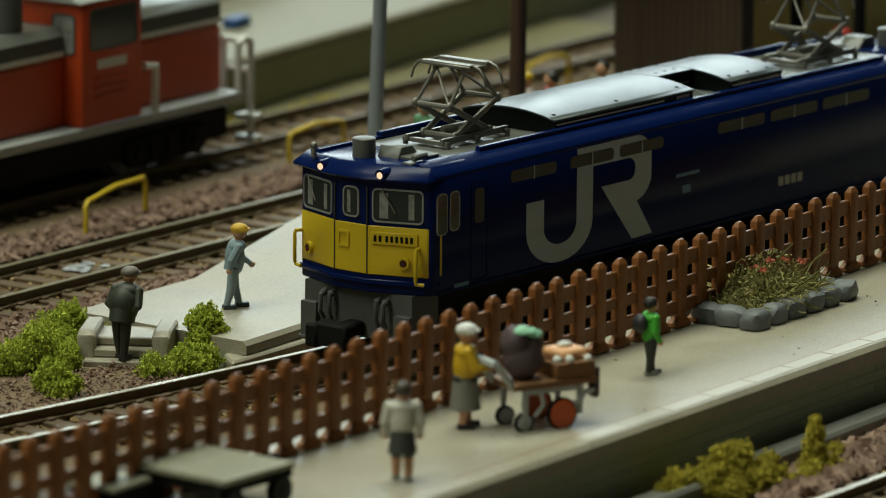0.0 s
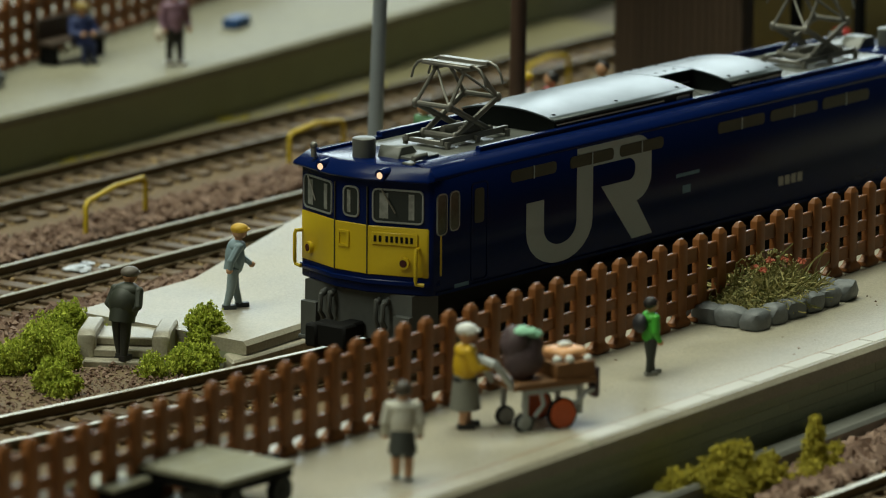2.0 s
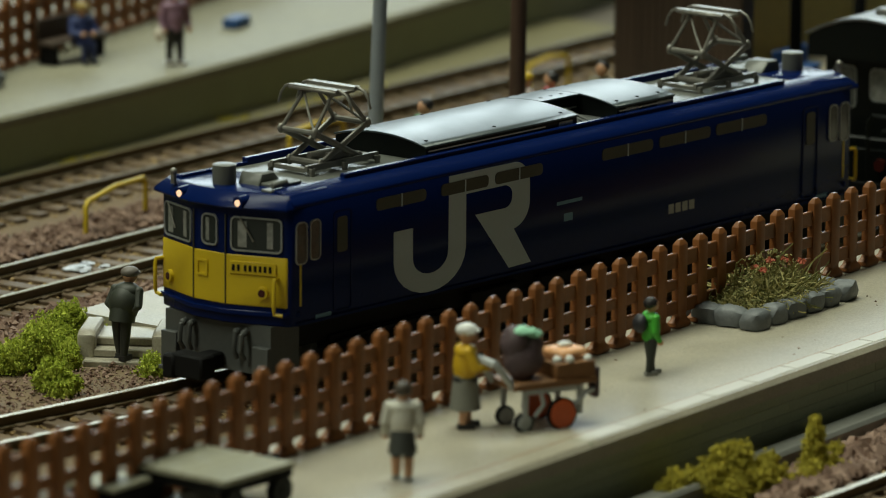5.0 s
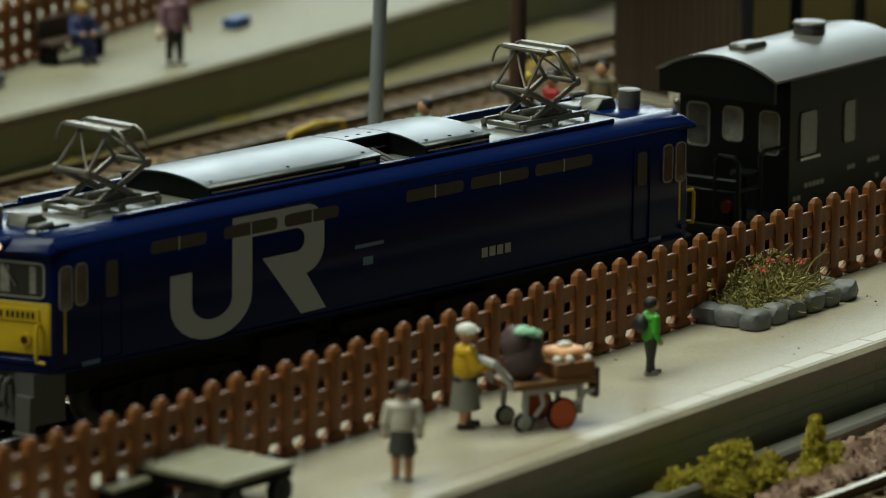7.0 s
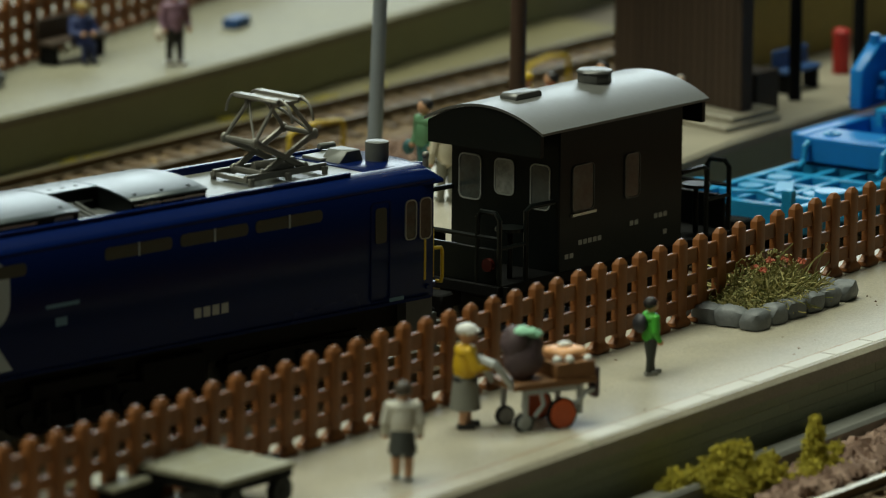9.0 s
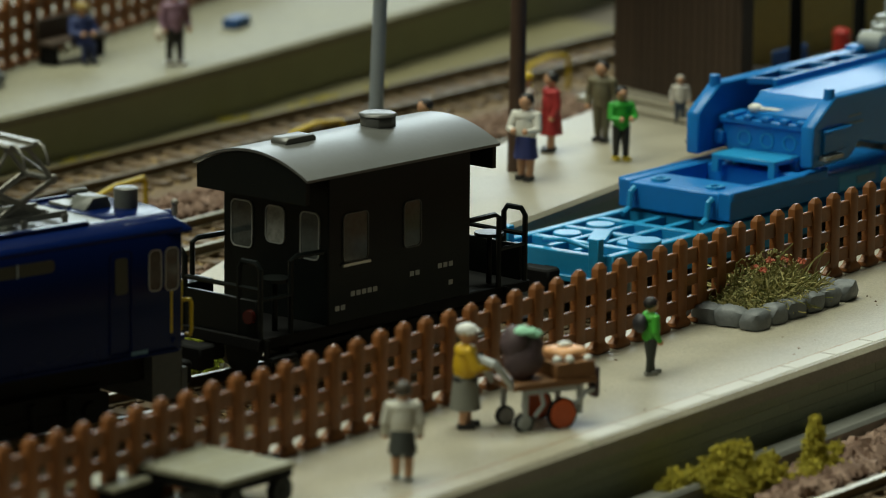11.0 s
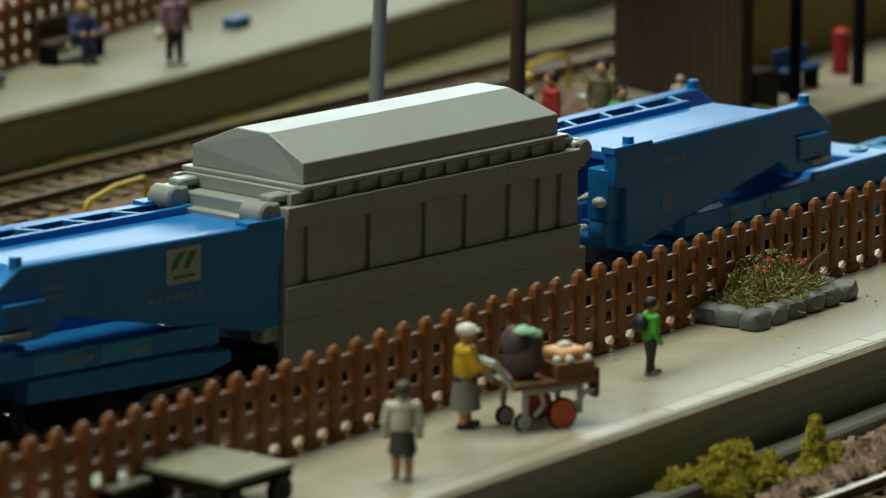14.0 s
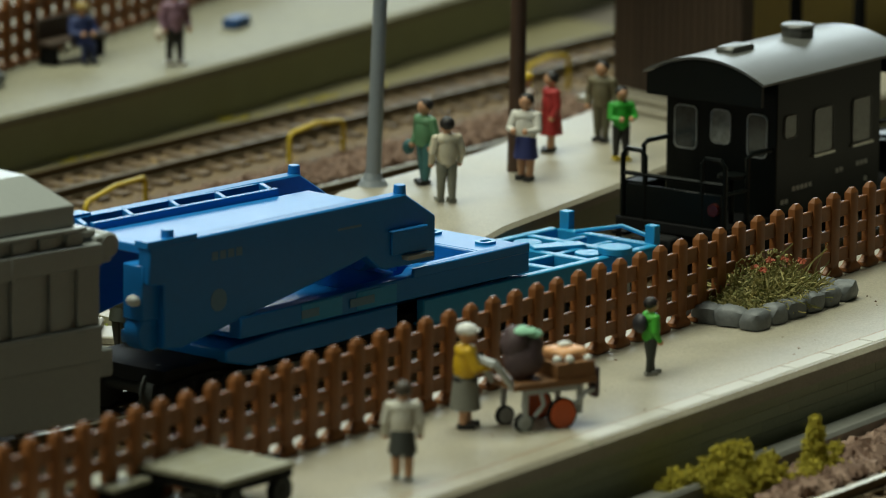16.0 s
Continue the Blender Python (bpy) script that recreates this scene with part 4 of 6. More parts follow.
        for x in posts:
            for y, way in ((near + 0.12, -1), (far - 0.12, 1)):
                bm = B()
                prism(bm, round_rect(x - 1.3, x + 1.3, 22.3, 23.35, 0.3), 1, y, y + way * 0.08)
                part("hood_window", bm, M["paleglass"], top, "pale hood side window")
        for x in (x0 + 1.6, (x0 + x1) / 2, x1 - 1.6):
            for y in (near + 1.4, far - 1.6):
                z = z0 + (z1 - z0) * (1 - (y / wd) ** 2)
                bm = B()
                cyl(bm, (x, y, z - 0.2), (x, y, z + 0.03), 0.25, 0.25, 8)
                part("bolt", bm, M["matblack"], top)
    hood(-25.4, 1.6, -6.7, 6.7, (-0.6,))
    hood(1.75, 8.6, -1.2, 6.7, (5.6,))
    hood(8.75, 19.6, -6.7, 6.7, (11.6, 17.6))
    bm = B()
    box(bm, 1.4, 8.9, -6.4, -1.2, 21.7, 22.2)
    for k in range(4):
        rod(bm, [(2.4 + k * 0.9, -5.9, 22.4), (3.0 + k * 0.9, -1.3, 23.2)], 0.2, 6)
    part("roof_recess", bm, M["bogie"], body, "grey rods in the roof recess")
    # pantographs
    for px, d in ((-34.8, 1), (34.8, -1)):
        Z = 21.95
        pan = thing("pantograph", px, 0, 0, 0, "silver-grey raised diamond pantograph")
        pan.parent = lo
        pan.scale = (0.88, 0.7, 1.0)
        bm = B()
        for y in (-3.6, 3.6):
            box(bm, -6.8, 6.8, y - 0.35, y + 0.35, Z + 0.6, Z + 1.3)
        for x in (-6.2, 0, 6.2):
            box(bm, x - 0.4, x + 0.4, -4.6, 4.6, Z + 0.5, Z + 1.0)
            for y in (-4.3, 4.3):
                cyl(bm, (x, y, Z), (x, y, Z + 1.0), 0.45, 0.35, 8)
        cyl(bm, (-1.8, -2.6, Z + 1.4), (1.8, -2.6, Z + 1.4), 0.75, 0.75, 10)
        cyl(bm, (-2, 1.0, Z + 1.3), (2, 1.0, Z + 1.3), 0.6, 0.6, 10)
        part("base_frame", bm, M["panto"], pan, "silver base frame with springs", bevel=0.06)
        bm = B()
        for y in (-3.2, 3.2):
            for s in (-1, 1):
                rod(bm, [(s * 3.6, y, Z + 1.1), (-s * 5.0, y * 1.08, Z + 4.7)], 0.38, 9)
                ball(bm, (-s * 5.0, y * 1.08, Z + 4.7), 0.58)
                ball(bm, (s * 3.6, y, Z + 1.1), 0.6)
        for s in (-1, 1):
            cyl(bm, (s * 3.6, -3.6, Z + 1.1), (s * 3.6, 3.6, Z + 1.1), 0.4, 0.4, 8)
            cyl(bm, (s * 5.0, -3.8, Z + 4.7), (s * 5.0, 3.8, Z + 4.7), 0.3, 0.3, 8)
        part("lower_arm", bm, M["panto"], pan)
        bm = B()
        for s in (-1, 1):
            for y in (-3.4, 3.4):
                rod(bm, [(s * 5.0, y, Z + 4.7), (s * 1.2, y * 0.85, Z + 8.5)], 0.27, 7)
            rod(bm, [(s * 5.0, -3.4, Z + 4.7), (s * 3.1, 0.0, Z + 6.7), (s * 1.2, 2.9, Z + 8.5)], 0.18, 6)
        part("upper_arm", bm, M["panto"], pan)
        bm = B()
        for x in (-1.75, 1.75):
            rod(bm, [(x, -7.6, Z + 6.9), (x, -7.1, Z + 8.0), (x, -6.3, Z + 8.75), (x, -5.2, Z + 9.05), (x, -4.4, Z + 9.1)], 0.2, 7)
            rod(bm, [(x, 7.6, Z + 6.9), (x, 7.1, Z + 8.0), (x, 6.3, Z + 8.75), (x, 5.2, Z + 9.05), (x, 4.4, Z + 9.1)], 0.2, 7)
            box(bm, x - 0.62, x + 0.62, -4.9, 4.9, Z + 8.75, Z + 9.2)
            rod(bm, [(x * 1.3, -4.9, Z + 8.9), (x * 1.3, 4.9, Z + 8.9)], 0.22, 6)
        box(bm, -1.7, 1.7, -4.6, 4.6, Z + 8.55, Z + 8.85)
        for y in (-2.9, 2.9):
            box(bm, -1.9, 1.9, y - 0.3, y + 0.3, Z + 8.2, Z + 8.6)
        part("collector_head", bm, M["panto"], pan, "silver collector bars with bent horns", bevel=0.05)
    # underframe
    bm = B()
    box(bm, -CO + 3, CO - 3, -6.5, 6.5, 4.6, SILL + 0.02)
    part("underframe", bm, M["matblack"], lo, "black underframe", bevel=0.2)
    for x, w in ((-14, 9), (0, 12), (14, 9)):
        bm = B()
        box(bm, x - w / 2, x + w / 2, -7.6, 7.6, 2.2, 6.4)
        part("equipment_box", bm, M["matblack"], lo, bevel=0.2)
    for x in (-32, 0, 32):
        bogie(lo, x, 15.5 if x else 14, M["matblack"], r=3.2)
    return lo


def guard_van(lights=((-7.3, 1.9, 13.0), (1.9, 1.3, 13.2))):
    cv = vehicle("guard_van", "black brake van with curved roof, end balconies and railings", "guard van")
    H = 11.6
    bm = B()
    box(bm, -H, H, -7.9, 7.9, 6.2, 22.6)
    body = part("body", bm, M["black"], cv, "black plank-sided body", bevel=0.15)
    bm = B()
    ys = [8.6 * (1 - k / 9) for k in range(19)]
    arc = [(y, 22.95 + 2.4 * (1 - (y / 8.6) ** 2)) for y in ys]
    prism(bm, arc + [(y, z - 0.3) for y, z in arc[::-1]], 0, -15.7, 15.7)
    part("roof", bm, M["cabroof"], cv, "satin black curved roof, greyed for glare")
    for s in (-1, 1):
        bm = B()
        pts = [(y * 0.95, z - 0.35) for y, z in arc]
        prism(bm, pts + [(-8.15, 20.1), (8.15, 20.1)], 0, s * 14.9, s * 15.5)
        part("end_board", bm, M["black"], cv)
        bm = B()
        prism(bm, pts, 0, min(s * 11.4, s * 15), max(s * 11.4, s * 15))
        part("roof_soffit", bm, M["matblack"], cv)
    bm = B()
    prism(bm, [(-11.2, 24.9), (-6.4, 24.9), (-6.4, 25.7), (-6.8, 26.0), (-10.8, 26.0), (-11.2, 25.7)], 1, -1.2, 1.2)
    part("roof_vent", bm, M["cabroof"], cv, "black roof ventilator, greyed for glare", bevel=0.1)
    bm = B()
    cyl(bm, (4.9, 0, 24.9), (4.9, 0, 26.4), 2.0, 2.0, 8)
    cyl(bm, (4.9, 0, 26.4), (4.9, 0, 26.75), 2.25, 2.1, 8)
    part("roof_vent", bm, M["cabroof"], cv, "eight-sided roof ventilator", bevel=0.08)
    for s in (-1, 1):
        for x, w, low in lights:
            window(body, (x - w, x + w, low, 18.2, 0.5), 1, s * 7.9, s, M["cabglass"], M["framegrey"] if 1.4 < w < 1.8 else M["bogie"], rim=0.14)
            if s < 0 and w > 1.4:
                bm = B()
                box(bm, x - w - 0.3, x + w + 0.3, s * 8.25, s * 7.9, 12.5, 12.8)
                part("window_sill", bm, M["chrome"], body)
        for y, w in ((-5.2, 1.3), (0.0, 1.3), (5.0, 1.5)):
            window(body, (y - w, y + w, 13.4 if y else 14.5, 18.4, 0.6), 0, s * H, s, M["cabglass"] if y else M["paleglass"], M["framegrey"], rim=0.16)
        bm = B()
        for x, w, z in ((-6.0, 4.5, 9.0), (-8.5, 2.2, 7.7), (3.6, 2.4, 9.8), (8.2, 3.0, 10.0), (10, 1.0, 7.9)):
            for k in range(max(1, int(w / 0.9))):
                box(bm, x + k * 0.9 - 2, x + k * 0.9 - 1.35, s * 7.87, s * 7.94, z, z + 0.55)
        part("side_print", bm, M["print"], body, "small white bars of lettering")
    bm = B()
    box(bm, -22.2, 22.2, -7.6, 7.6, 5.0, 6.3)
    box(bm, -16, 16, -5, 5, 3.6, 5.0)
    for x in (-5, 4):
        box(bm, x - 2.4, x + 2.4, -7.8, -4.8, 2.0, 5.0)
    part("underframe", bm, M["matblack"], cv, "black underframe", bevel=0.12)
    for s in (-1, 1):
        bm = B()
        for y in (-7.4, 7.4):
            rod(bm, [(s * 12.0, y, 14.5), (s * 16.2, y, 14.6), (s * 17.0, y, 14.2), (s * 17.0, y, 6.2)], 0.32, 7)
            rod(bm, [(s * 21.6, y * 0.98, 6.2), (s * 21.6, y * 0.98, 13.8), (s * 21.6, y * 0.9, 14.5), (s * 21.6, y * 0.62, 14.5), (s * 21.6, y * 0.55, 13.8), (s * 21.6, y * 0.55, 6.2)], 0.32, 7)
            rod(bm, [(s * 17.0, y, 10.5), (s * 21.6, y * 0.98, 10.5)], 0.25, 6)
        rod(bm, [(s * 21.6, -7.2, 11.6), (s * 21.6, 7.2, 11.6)], 0.3, 6)
        part("railing", bm, M["black"], cv, "black tubular balcony railing")
        bm = B()
        box(bm, s * 21.5 - 0.25, s * 21.5 + 0.25, -6.8, 6.8, 6.3, 10.4)
        box(bm, s * 19 - 2.3, s * 19 + 2.3, 4.4, 7.4, 6.3, 10.6)
        cyl(bm, (s * 17.5, -5.5, 6.3), (s * 17.5, -5.5, 11.8), 0.35, 0.35, 8)
        part("end_panel", bm, M["black"], cv, "black balcony panel", bevel=0.1)
        bm = B()
        cyl(bm, (s * 17.5, -5.5, 11.8), (s * 17.5, -5.5, 12.2), 1.7, 1.7, 18)
        part("brake_wheel", bm, M["black"], cv)
        bm = B()
        cyl(bm, (s * 21.8, -6.0, 8.6), (s * 22.3, -6.0, 8.6), 0.8, 0.75, 12)
        part("tail_lamp", bm, M["redlens"], cv, "dark red tail lamp")
        for y in (-8.0, 8.0):
            bm = B()
            for z in (2.0, 3.9):
                box(bm, s * 19.5 - 2.0, s * 19.5 + 2.0, y - 1.0, y + 1.0, z, z + 0.4)
            box(bm, s * 19.5 - 2.0, s * 19.5 - 1.6, y - 0.3, y + 0.3, 2.0, 6.2)
            part("footstep", bm, M["matblack"], cv)
        coupler(cv, s * 20.5, s, M["matblack"])
        wheelset(cv, s * 12.5)
    for s in (-1, 1):
        for x in (-12.5, 12.5):
            bm = B()
            prism(bm, [(x - 3, 5.1), (x - 1.6, 2.0), (x + 1.6, 2.0), (x + 3, 5.1)], 1, s * 6.6 - 0.4, s * 6.6 + 0.4)
            box(bm, x - 5, x + 5, s * 7.2 - 0.4, s * 7.2 + 0.4, 4.2, 4.7)
            part("axle_guard", bm, M["matblack"], cv)
    return cv


def bolster_wagon():
    """Low deck with a raised frame; the low end is towards negative x. Runs from -27 to 44."""
    w = vehicle("bolster_wagon", "light blue low bogie wagon carrying one end of a heavy girder", "wagon")
    bm = B()
    out = [(-27, -5.5), (-25.6, -8.1), (16, -8.1), (16, 8.1), (-25.6, 8.1), (-27, 5.5)]
    prism(bm, out, 2, 3.4, 4.2)
    low = part("low_deck", bm, M["deckblue"], w, "pale blue low deck with open cells", bevel=0.14)
    for s in (-1, 1):
        bm = B()
        prism(bm, [(-25.6, 4.0), (-12, 3.0), (12, 3.0), (16, 4.0), (16, 6.9), (-25.6, 6.9)], 1, s * 7.5 - 0.6, s * 7.5 + 0.6)
        part("side_sill", bm, M["deckblue"], low, bevel=0.16)
        bm = B()
        box(bm, -24.5, 16, s * 2.0 - 0.45, s * 2.0 + 0.45, 4.1, 6.75)
        part("inner_sill", bm, M["deckblue"], low, bevel=0.12)
    for x in (-26, -20.5, -14, -7.5, -1.0):
        bm = B()
        box(bm, x - 0.6, x + 0.6, -7.0, 7.0, 4.1, 6.82)
        part("cross_member", bm, M["deckblue"], low, bevel=0.12)
    bm = B()
    for x, y in ((-17.2, -4.6), (-10.6, 4.6), (-17.2, 4.6)):
        cyl(bm, (x, y, 4.1), (x, y, 6.85), 1.7, 1.7, 18)
    obox(bm, (-17.0, 0, 6.9), (6.5, 2.2, 0.5), Matrix.Rotation(0.5, 3, "Z"))
    cyl(bm, (-18.5, -7.4, 6.9), (-18.5, -7.4, 7.7), 2.0, 2.0, 18)
    cyl(bm, (-17.5, -8.6, 4.2), (-17.5, -8.6, 4.8), 2.0, 2.0, 18)
    part("deck_fitting", bm, M["deckblue"], w, "round blue bosses on the deck", bevel=0.08)
    bm = B()
    for y in (-6.4, 6.4):
        box(bm, -27.2, -26.0, y - 0.7, y + 0.7, 5.0, 8.9)
    rod(bm, [(-26.5, -6.4, 7.4), (-26.5, -2, 8.2), (-24, 3, 7.2)], 0.3, 6)
    part("end_bracket", bm, M["deckblue"], w, bevel=0.1)
    # raised frame
    bm = B()
    for s in (-1, 1):
        prism(bm, [(-2.2, 7.3), (46, 7.3), (46, 9.6), (18, 9.9), (17, 10.6), (-2.2, 10.6)], 1, s * 7.2 - 0.9, s * 7.2 + 0.9)
        box(bm, -2.0, 18, s * 8.1 - 0.25, s * 8.1 + 0.25, 9.6, 10.75)
    for x in (-1.4, 4.0, 14.5, 20.0):
        box(bm, x - 0.9, x + 0.9, -6.4, 6.4, 7.3, 10.4)
    box(bm, -2.2, 46, -7.0, 7.0, 7.2, 7.8)
    box(bm, -1.2, 4.4, -6.4, 6.4, 10.0, 10.45)
    part("upper_frame", bm, M["wagonblue"], w, "light blue raised frame", bevel=0.14)
    bm = B()
    for y in (-4.0, 4.0):
        ring(bm, round_rect(-0.6, 1.9, y - 1.0, y + 1.0, 0.9), round_rect(-0.1, 1.4, y - 0.5, y + 0.5, 0.45), 2, 10.4, 10.75)
        rod(bm, [(-2.4, y * 1.4, 9.8), (-3.2, y * 1.4, 9.4), (-3.4, y * 1.4, 7.6), (-4.8, y * 1.4, 7.0)], 0.38, 7)
    part("frame_fitting", bm, M["deckblue"], w)
    bm = B()
    box(bm, 12, 17.6, -4.6, 4.6, 11.4, 12.0)
    for x in (12.5, 17.0):
        for y in (-4.1, 4.1):
            box(bm, x - 0.5, x + 0.5, y - 0.5, y + 0.5, 9.8, 11.5)
    part("bridge_plate", bm, M["deckblue"], w, "pale blue table-like plate", bevel=0.1)
    # inner low frame under the girder
    bm = B()
    prism(bm, [(20, 4.4), (44, 4.0), (48, 5.0), (48, 6.4), (40, 7.0), (20, 7.0)], 1, -7.8, 7.8)
    part("inner_frame", bm, M["wagonblue"], w, bevel=0.2)
    bm = B()
    for x in (24, 33):
        box(bm, x - 3.4, x + 3.4, -8.2, -7.7, 7.4, 9.6)
    part("equipment_box", bm, M["deckblue"], w, bevel=0.15)
    bm = B()
    for s in (-1, 1):
        for x, wd in ((26.5, 2.0), (35, 1.4)):
            box(bm, x - wd, x + wd, s * 8.18, s * 8.27, 8.0, 8.9)
    part("side_print", bm, M["dimprint"], w)
    for x in (-17, -3, 12, 27, 41, 51):
        bogie(w, x, 6.6, M["matblack"], width=13, z0=1.0, z1=4.2, r=2.4)
    bm = B()
    for x in (-22, -20):
        obox(bm, (x, -7.4, 3.2), (0.5, 1.6, 3.6), Matrix.Rotation(0.15, 3, "Y"))
    part("foot_ladder", bm, M["steel"], w, "grey steps at the end")
    bm = B()
    prism(bm, [(34, 2.2), (36, 3.4), (46, 3.9), (46, 3.4), (36.5, 2.8), (35, 1.6)], 1, -8.4, -7.9)
    for x in (37, 40, 43):
        box(bm, x - 0.2, x + 0.2, -8.4, -7.9, 1.2, 3.3)
    box(bm, 34.5, 46, -8.4, -7.9, 0.9, 1.3)
    part("guard_rail", bm, M["bogie"], w)
    coupler(w, -25, -1, M["matblack"])
    return w


def girder(logo):
    """Heavy side beams that hold the load; the tall sloped end is towards negative x. Runs from -22 to 22."""
    g = vehicle("load_girder", "light blue heavy girder beam with sloped ends and ribbed top", "girder")
    near = [(-21.9, 11.5), (-21.9, 16.5), (-17.0, 19.55), (22, 19.2), (22, 15.0), (19.8, 14.8), (19.8, 7.8), (17, 7.6), (-9.5, 13.0), (-11, 13.4), (-13, 11.8), (-14, 11.5)]
    for s in (-1, 1):
        bm = B()
        prism(bm, near, 1, s * 8.1 - 0.9, s * 8.1 + 0.9)
        b = part("side_beam", bm, M["wagonblue"], g, "light blue deep side beam", bevel=0.18)
        bm = B()
        box(bm, -19.9, -14.6, s * 9.0 - 0.05, s * 9.0 + s * 0.35, 13.0, 15.6)
        box(bm, -19.9, -14.2, s * 9.0 - 0.05, s * 9.0 + s * 0.8, 15.6, 15.85)
        part("side_locker", bm, M["wagonblue"], b, bevel=0.1)
        bm = B()
        box(bm, -20.5, -16.5, s * 9.0, s * 9.0 + s * 1.0, 12.3, 12.75)
        part("footstep", bm, M["transgrey"], b)
        if logo:
            bm = B()
            box(bm, 3.3, 8.2, s * 9.0, s * 9.06, 14.6, 18.4)
            lg = part("side_badge", bm, M["palegreen"], b, "square pale badge with green bands")
            bm = B()
            for k in range(2):
                prism(bm, [(3.8 + k * 1.9, 16.1), (4.7 + k * 1.9, 16.1), (5.0 + k * 1.9, 16.9), (6.1 + k * 1.6, 17.9), (5.0 + k * 1.6, 17.9), (4.2 + k * 1.9, 17.1)], 1, s * 9.05, s * 9.09)
            box(bm, 4.2, 7.3, s * 9.05, s * 9.09, 15.1, 15.5)
            part("badge_band", bm, M["green"], lg)
        bm = B()
        if logo:
            for k in range(7):
                box(bm, 0.8 + k * 1.15, 1.6 + k * 1.15, s * 9.0, s * 9.05, 12.9, 13.5)
            box(bm, -14, -11, s * 9.0, s * 9.05, 16.6, 16.85)
            box(bm, -14, -10.5, s * 9.0, s * 9.05, 15.7, 15.95)
        else:
            for k in range(4):
                box(bm, 8.3 + k * 1.2, 9.2 + k * 1.2, s * 9.0, s * 9.05, 16.4, 17.3)
            prism(bm, round_rect(10.6, 13.0, 10.8, 13.2, 1.1), 1, s * 9.0, s * 9.05)
            box(bm, -10, -6.4, s * 9.0, s * 9.05, 16.9, 17.15)
        part("side_print", bm, M["dimprint"], b, "faded lettering bars")
        for x in (-17, 18.5):
            bm = B()
            cyl(bm, (x, s * 8.1, 19.0), (x, s * 8.1, 20.5), 0.75, 0.65, 12)
            part("lifting_lug", bm, M["wagonblue"], b, bevel=0.08)
        bm = B()
        box(bm, 15, 22.4, s * 8.1 - 1.0, s * 8.1 + 1.0, 18.9, 19.7)
        part("cap_plate", bm, M["wagonblue"], b, bevel=0.08)
    # far beam top cells
    bm = B()
    for y0 in (3.9, 7.3):
        box(bm, -10, 18, y0 - 0.35, y0 + 0.35, 18.3, 19.4)
    for x in (-10, -3, 4, 11, 18):
        obox(bm, (x, 5.6, 19.0), (0.6, 4.0, 0.8), Matrix.Rotation(0.5, 3, "Z"))
    part("top_lattice", bm, M["wagonblue"], g, "open rungs along the beam top", bevel=0.06)
    bm = B()
    box(bm, -14.5, 20, -7.4, 3.4, 17.6, 18.6)
    prism(bm, [(-14.5, 17.0), (-14.5, 18.6), (-17.5, 16.6), (-17.5, 15.6)], 1, -6.5, 3.2)
    part("top_plate", bm, M["wagonblue"], g, "flat light blue top plate", bevel=0.12)
    bm = B()
    prism(bm, [(-6.6, 15.4), (6.4, 15.4), (6.4, 12.6), (4.6, 10.6), (-4.6, 10.6), (-6.6, 12.6)], 0, -17.8, -14.5)
    box(bm, -18.3, -14, -6.9, 6.7, 15.0, 15.8)
    for y in (-6.8, 6.6):
        box(bm, -18.6, -16.4, y - 0.7, y + 0.7, 12.4, 14.0)
    for y in (-5, -2.6, 0, 2.6, 5):
        box(bm, -18.5, -15, y - 0.6, y + 0.6, 15.7, 16.3)
    end = part("end_block", bm, M["wagonblue"], g, "blue pivot block with round marks", bevel=0.15)
    bm = B()
    for y in (-3.2, 0, 3.2):
        ring(bm, round_rect(y - 0.95, y + 0.95, 12.4, 14.3, 0.9), round_rect(y - 0.75, y + 0.75, 12.6, 14.1, 0.7), 0, -17.8, -17.95)
    part("round_mark", bm, M["deckblue"], end)
    bm = B()
    rod(bm, [(-17.2, 1.8, 17.0), (-16.4, -2.0, 16.9), (-15.6, -5.6, 16.8)], 0.3, 7)
    ball(bm, (-17.0, 2.2, 17.0), 0.8, 1.0, 0.6)
    part("white_strut", bm, M["white"], g, "white strut lying on the block")
    bm = B()
    for y in (-6.6, 6.6):
        cyl(bm, (20.5, y - 1.2, 9.6), (20.5, y + 1.2, 9.6), 2.0, 2.0, 18)
        box(bm, 19.2, 22.2, y - 1.5, y + 1.5, 11, 17)
    part("pivot", bm, M["wagonblue"], g, "blue hinge block", bevel=0.15)
    bm = B()
    ball(bm, (22.4, -7.0, 13.2), 0.75, 0.9, 0.65)
    part("white_cover", bm, M["white"], g)
    return g


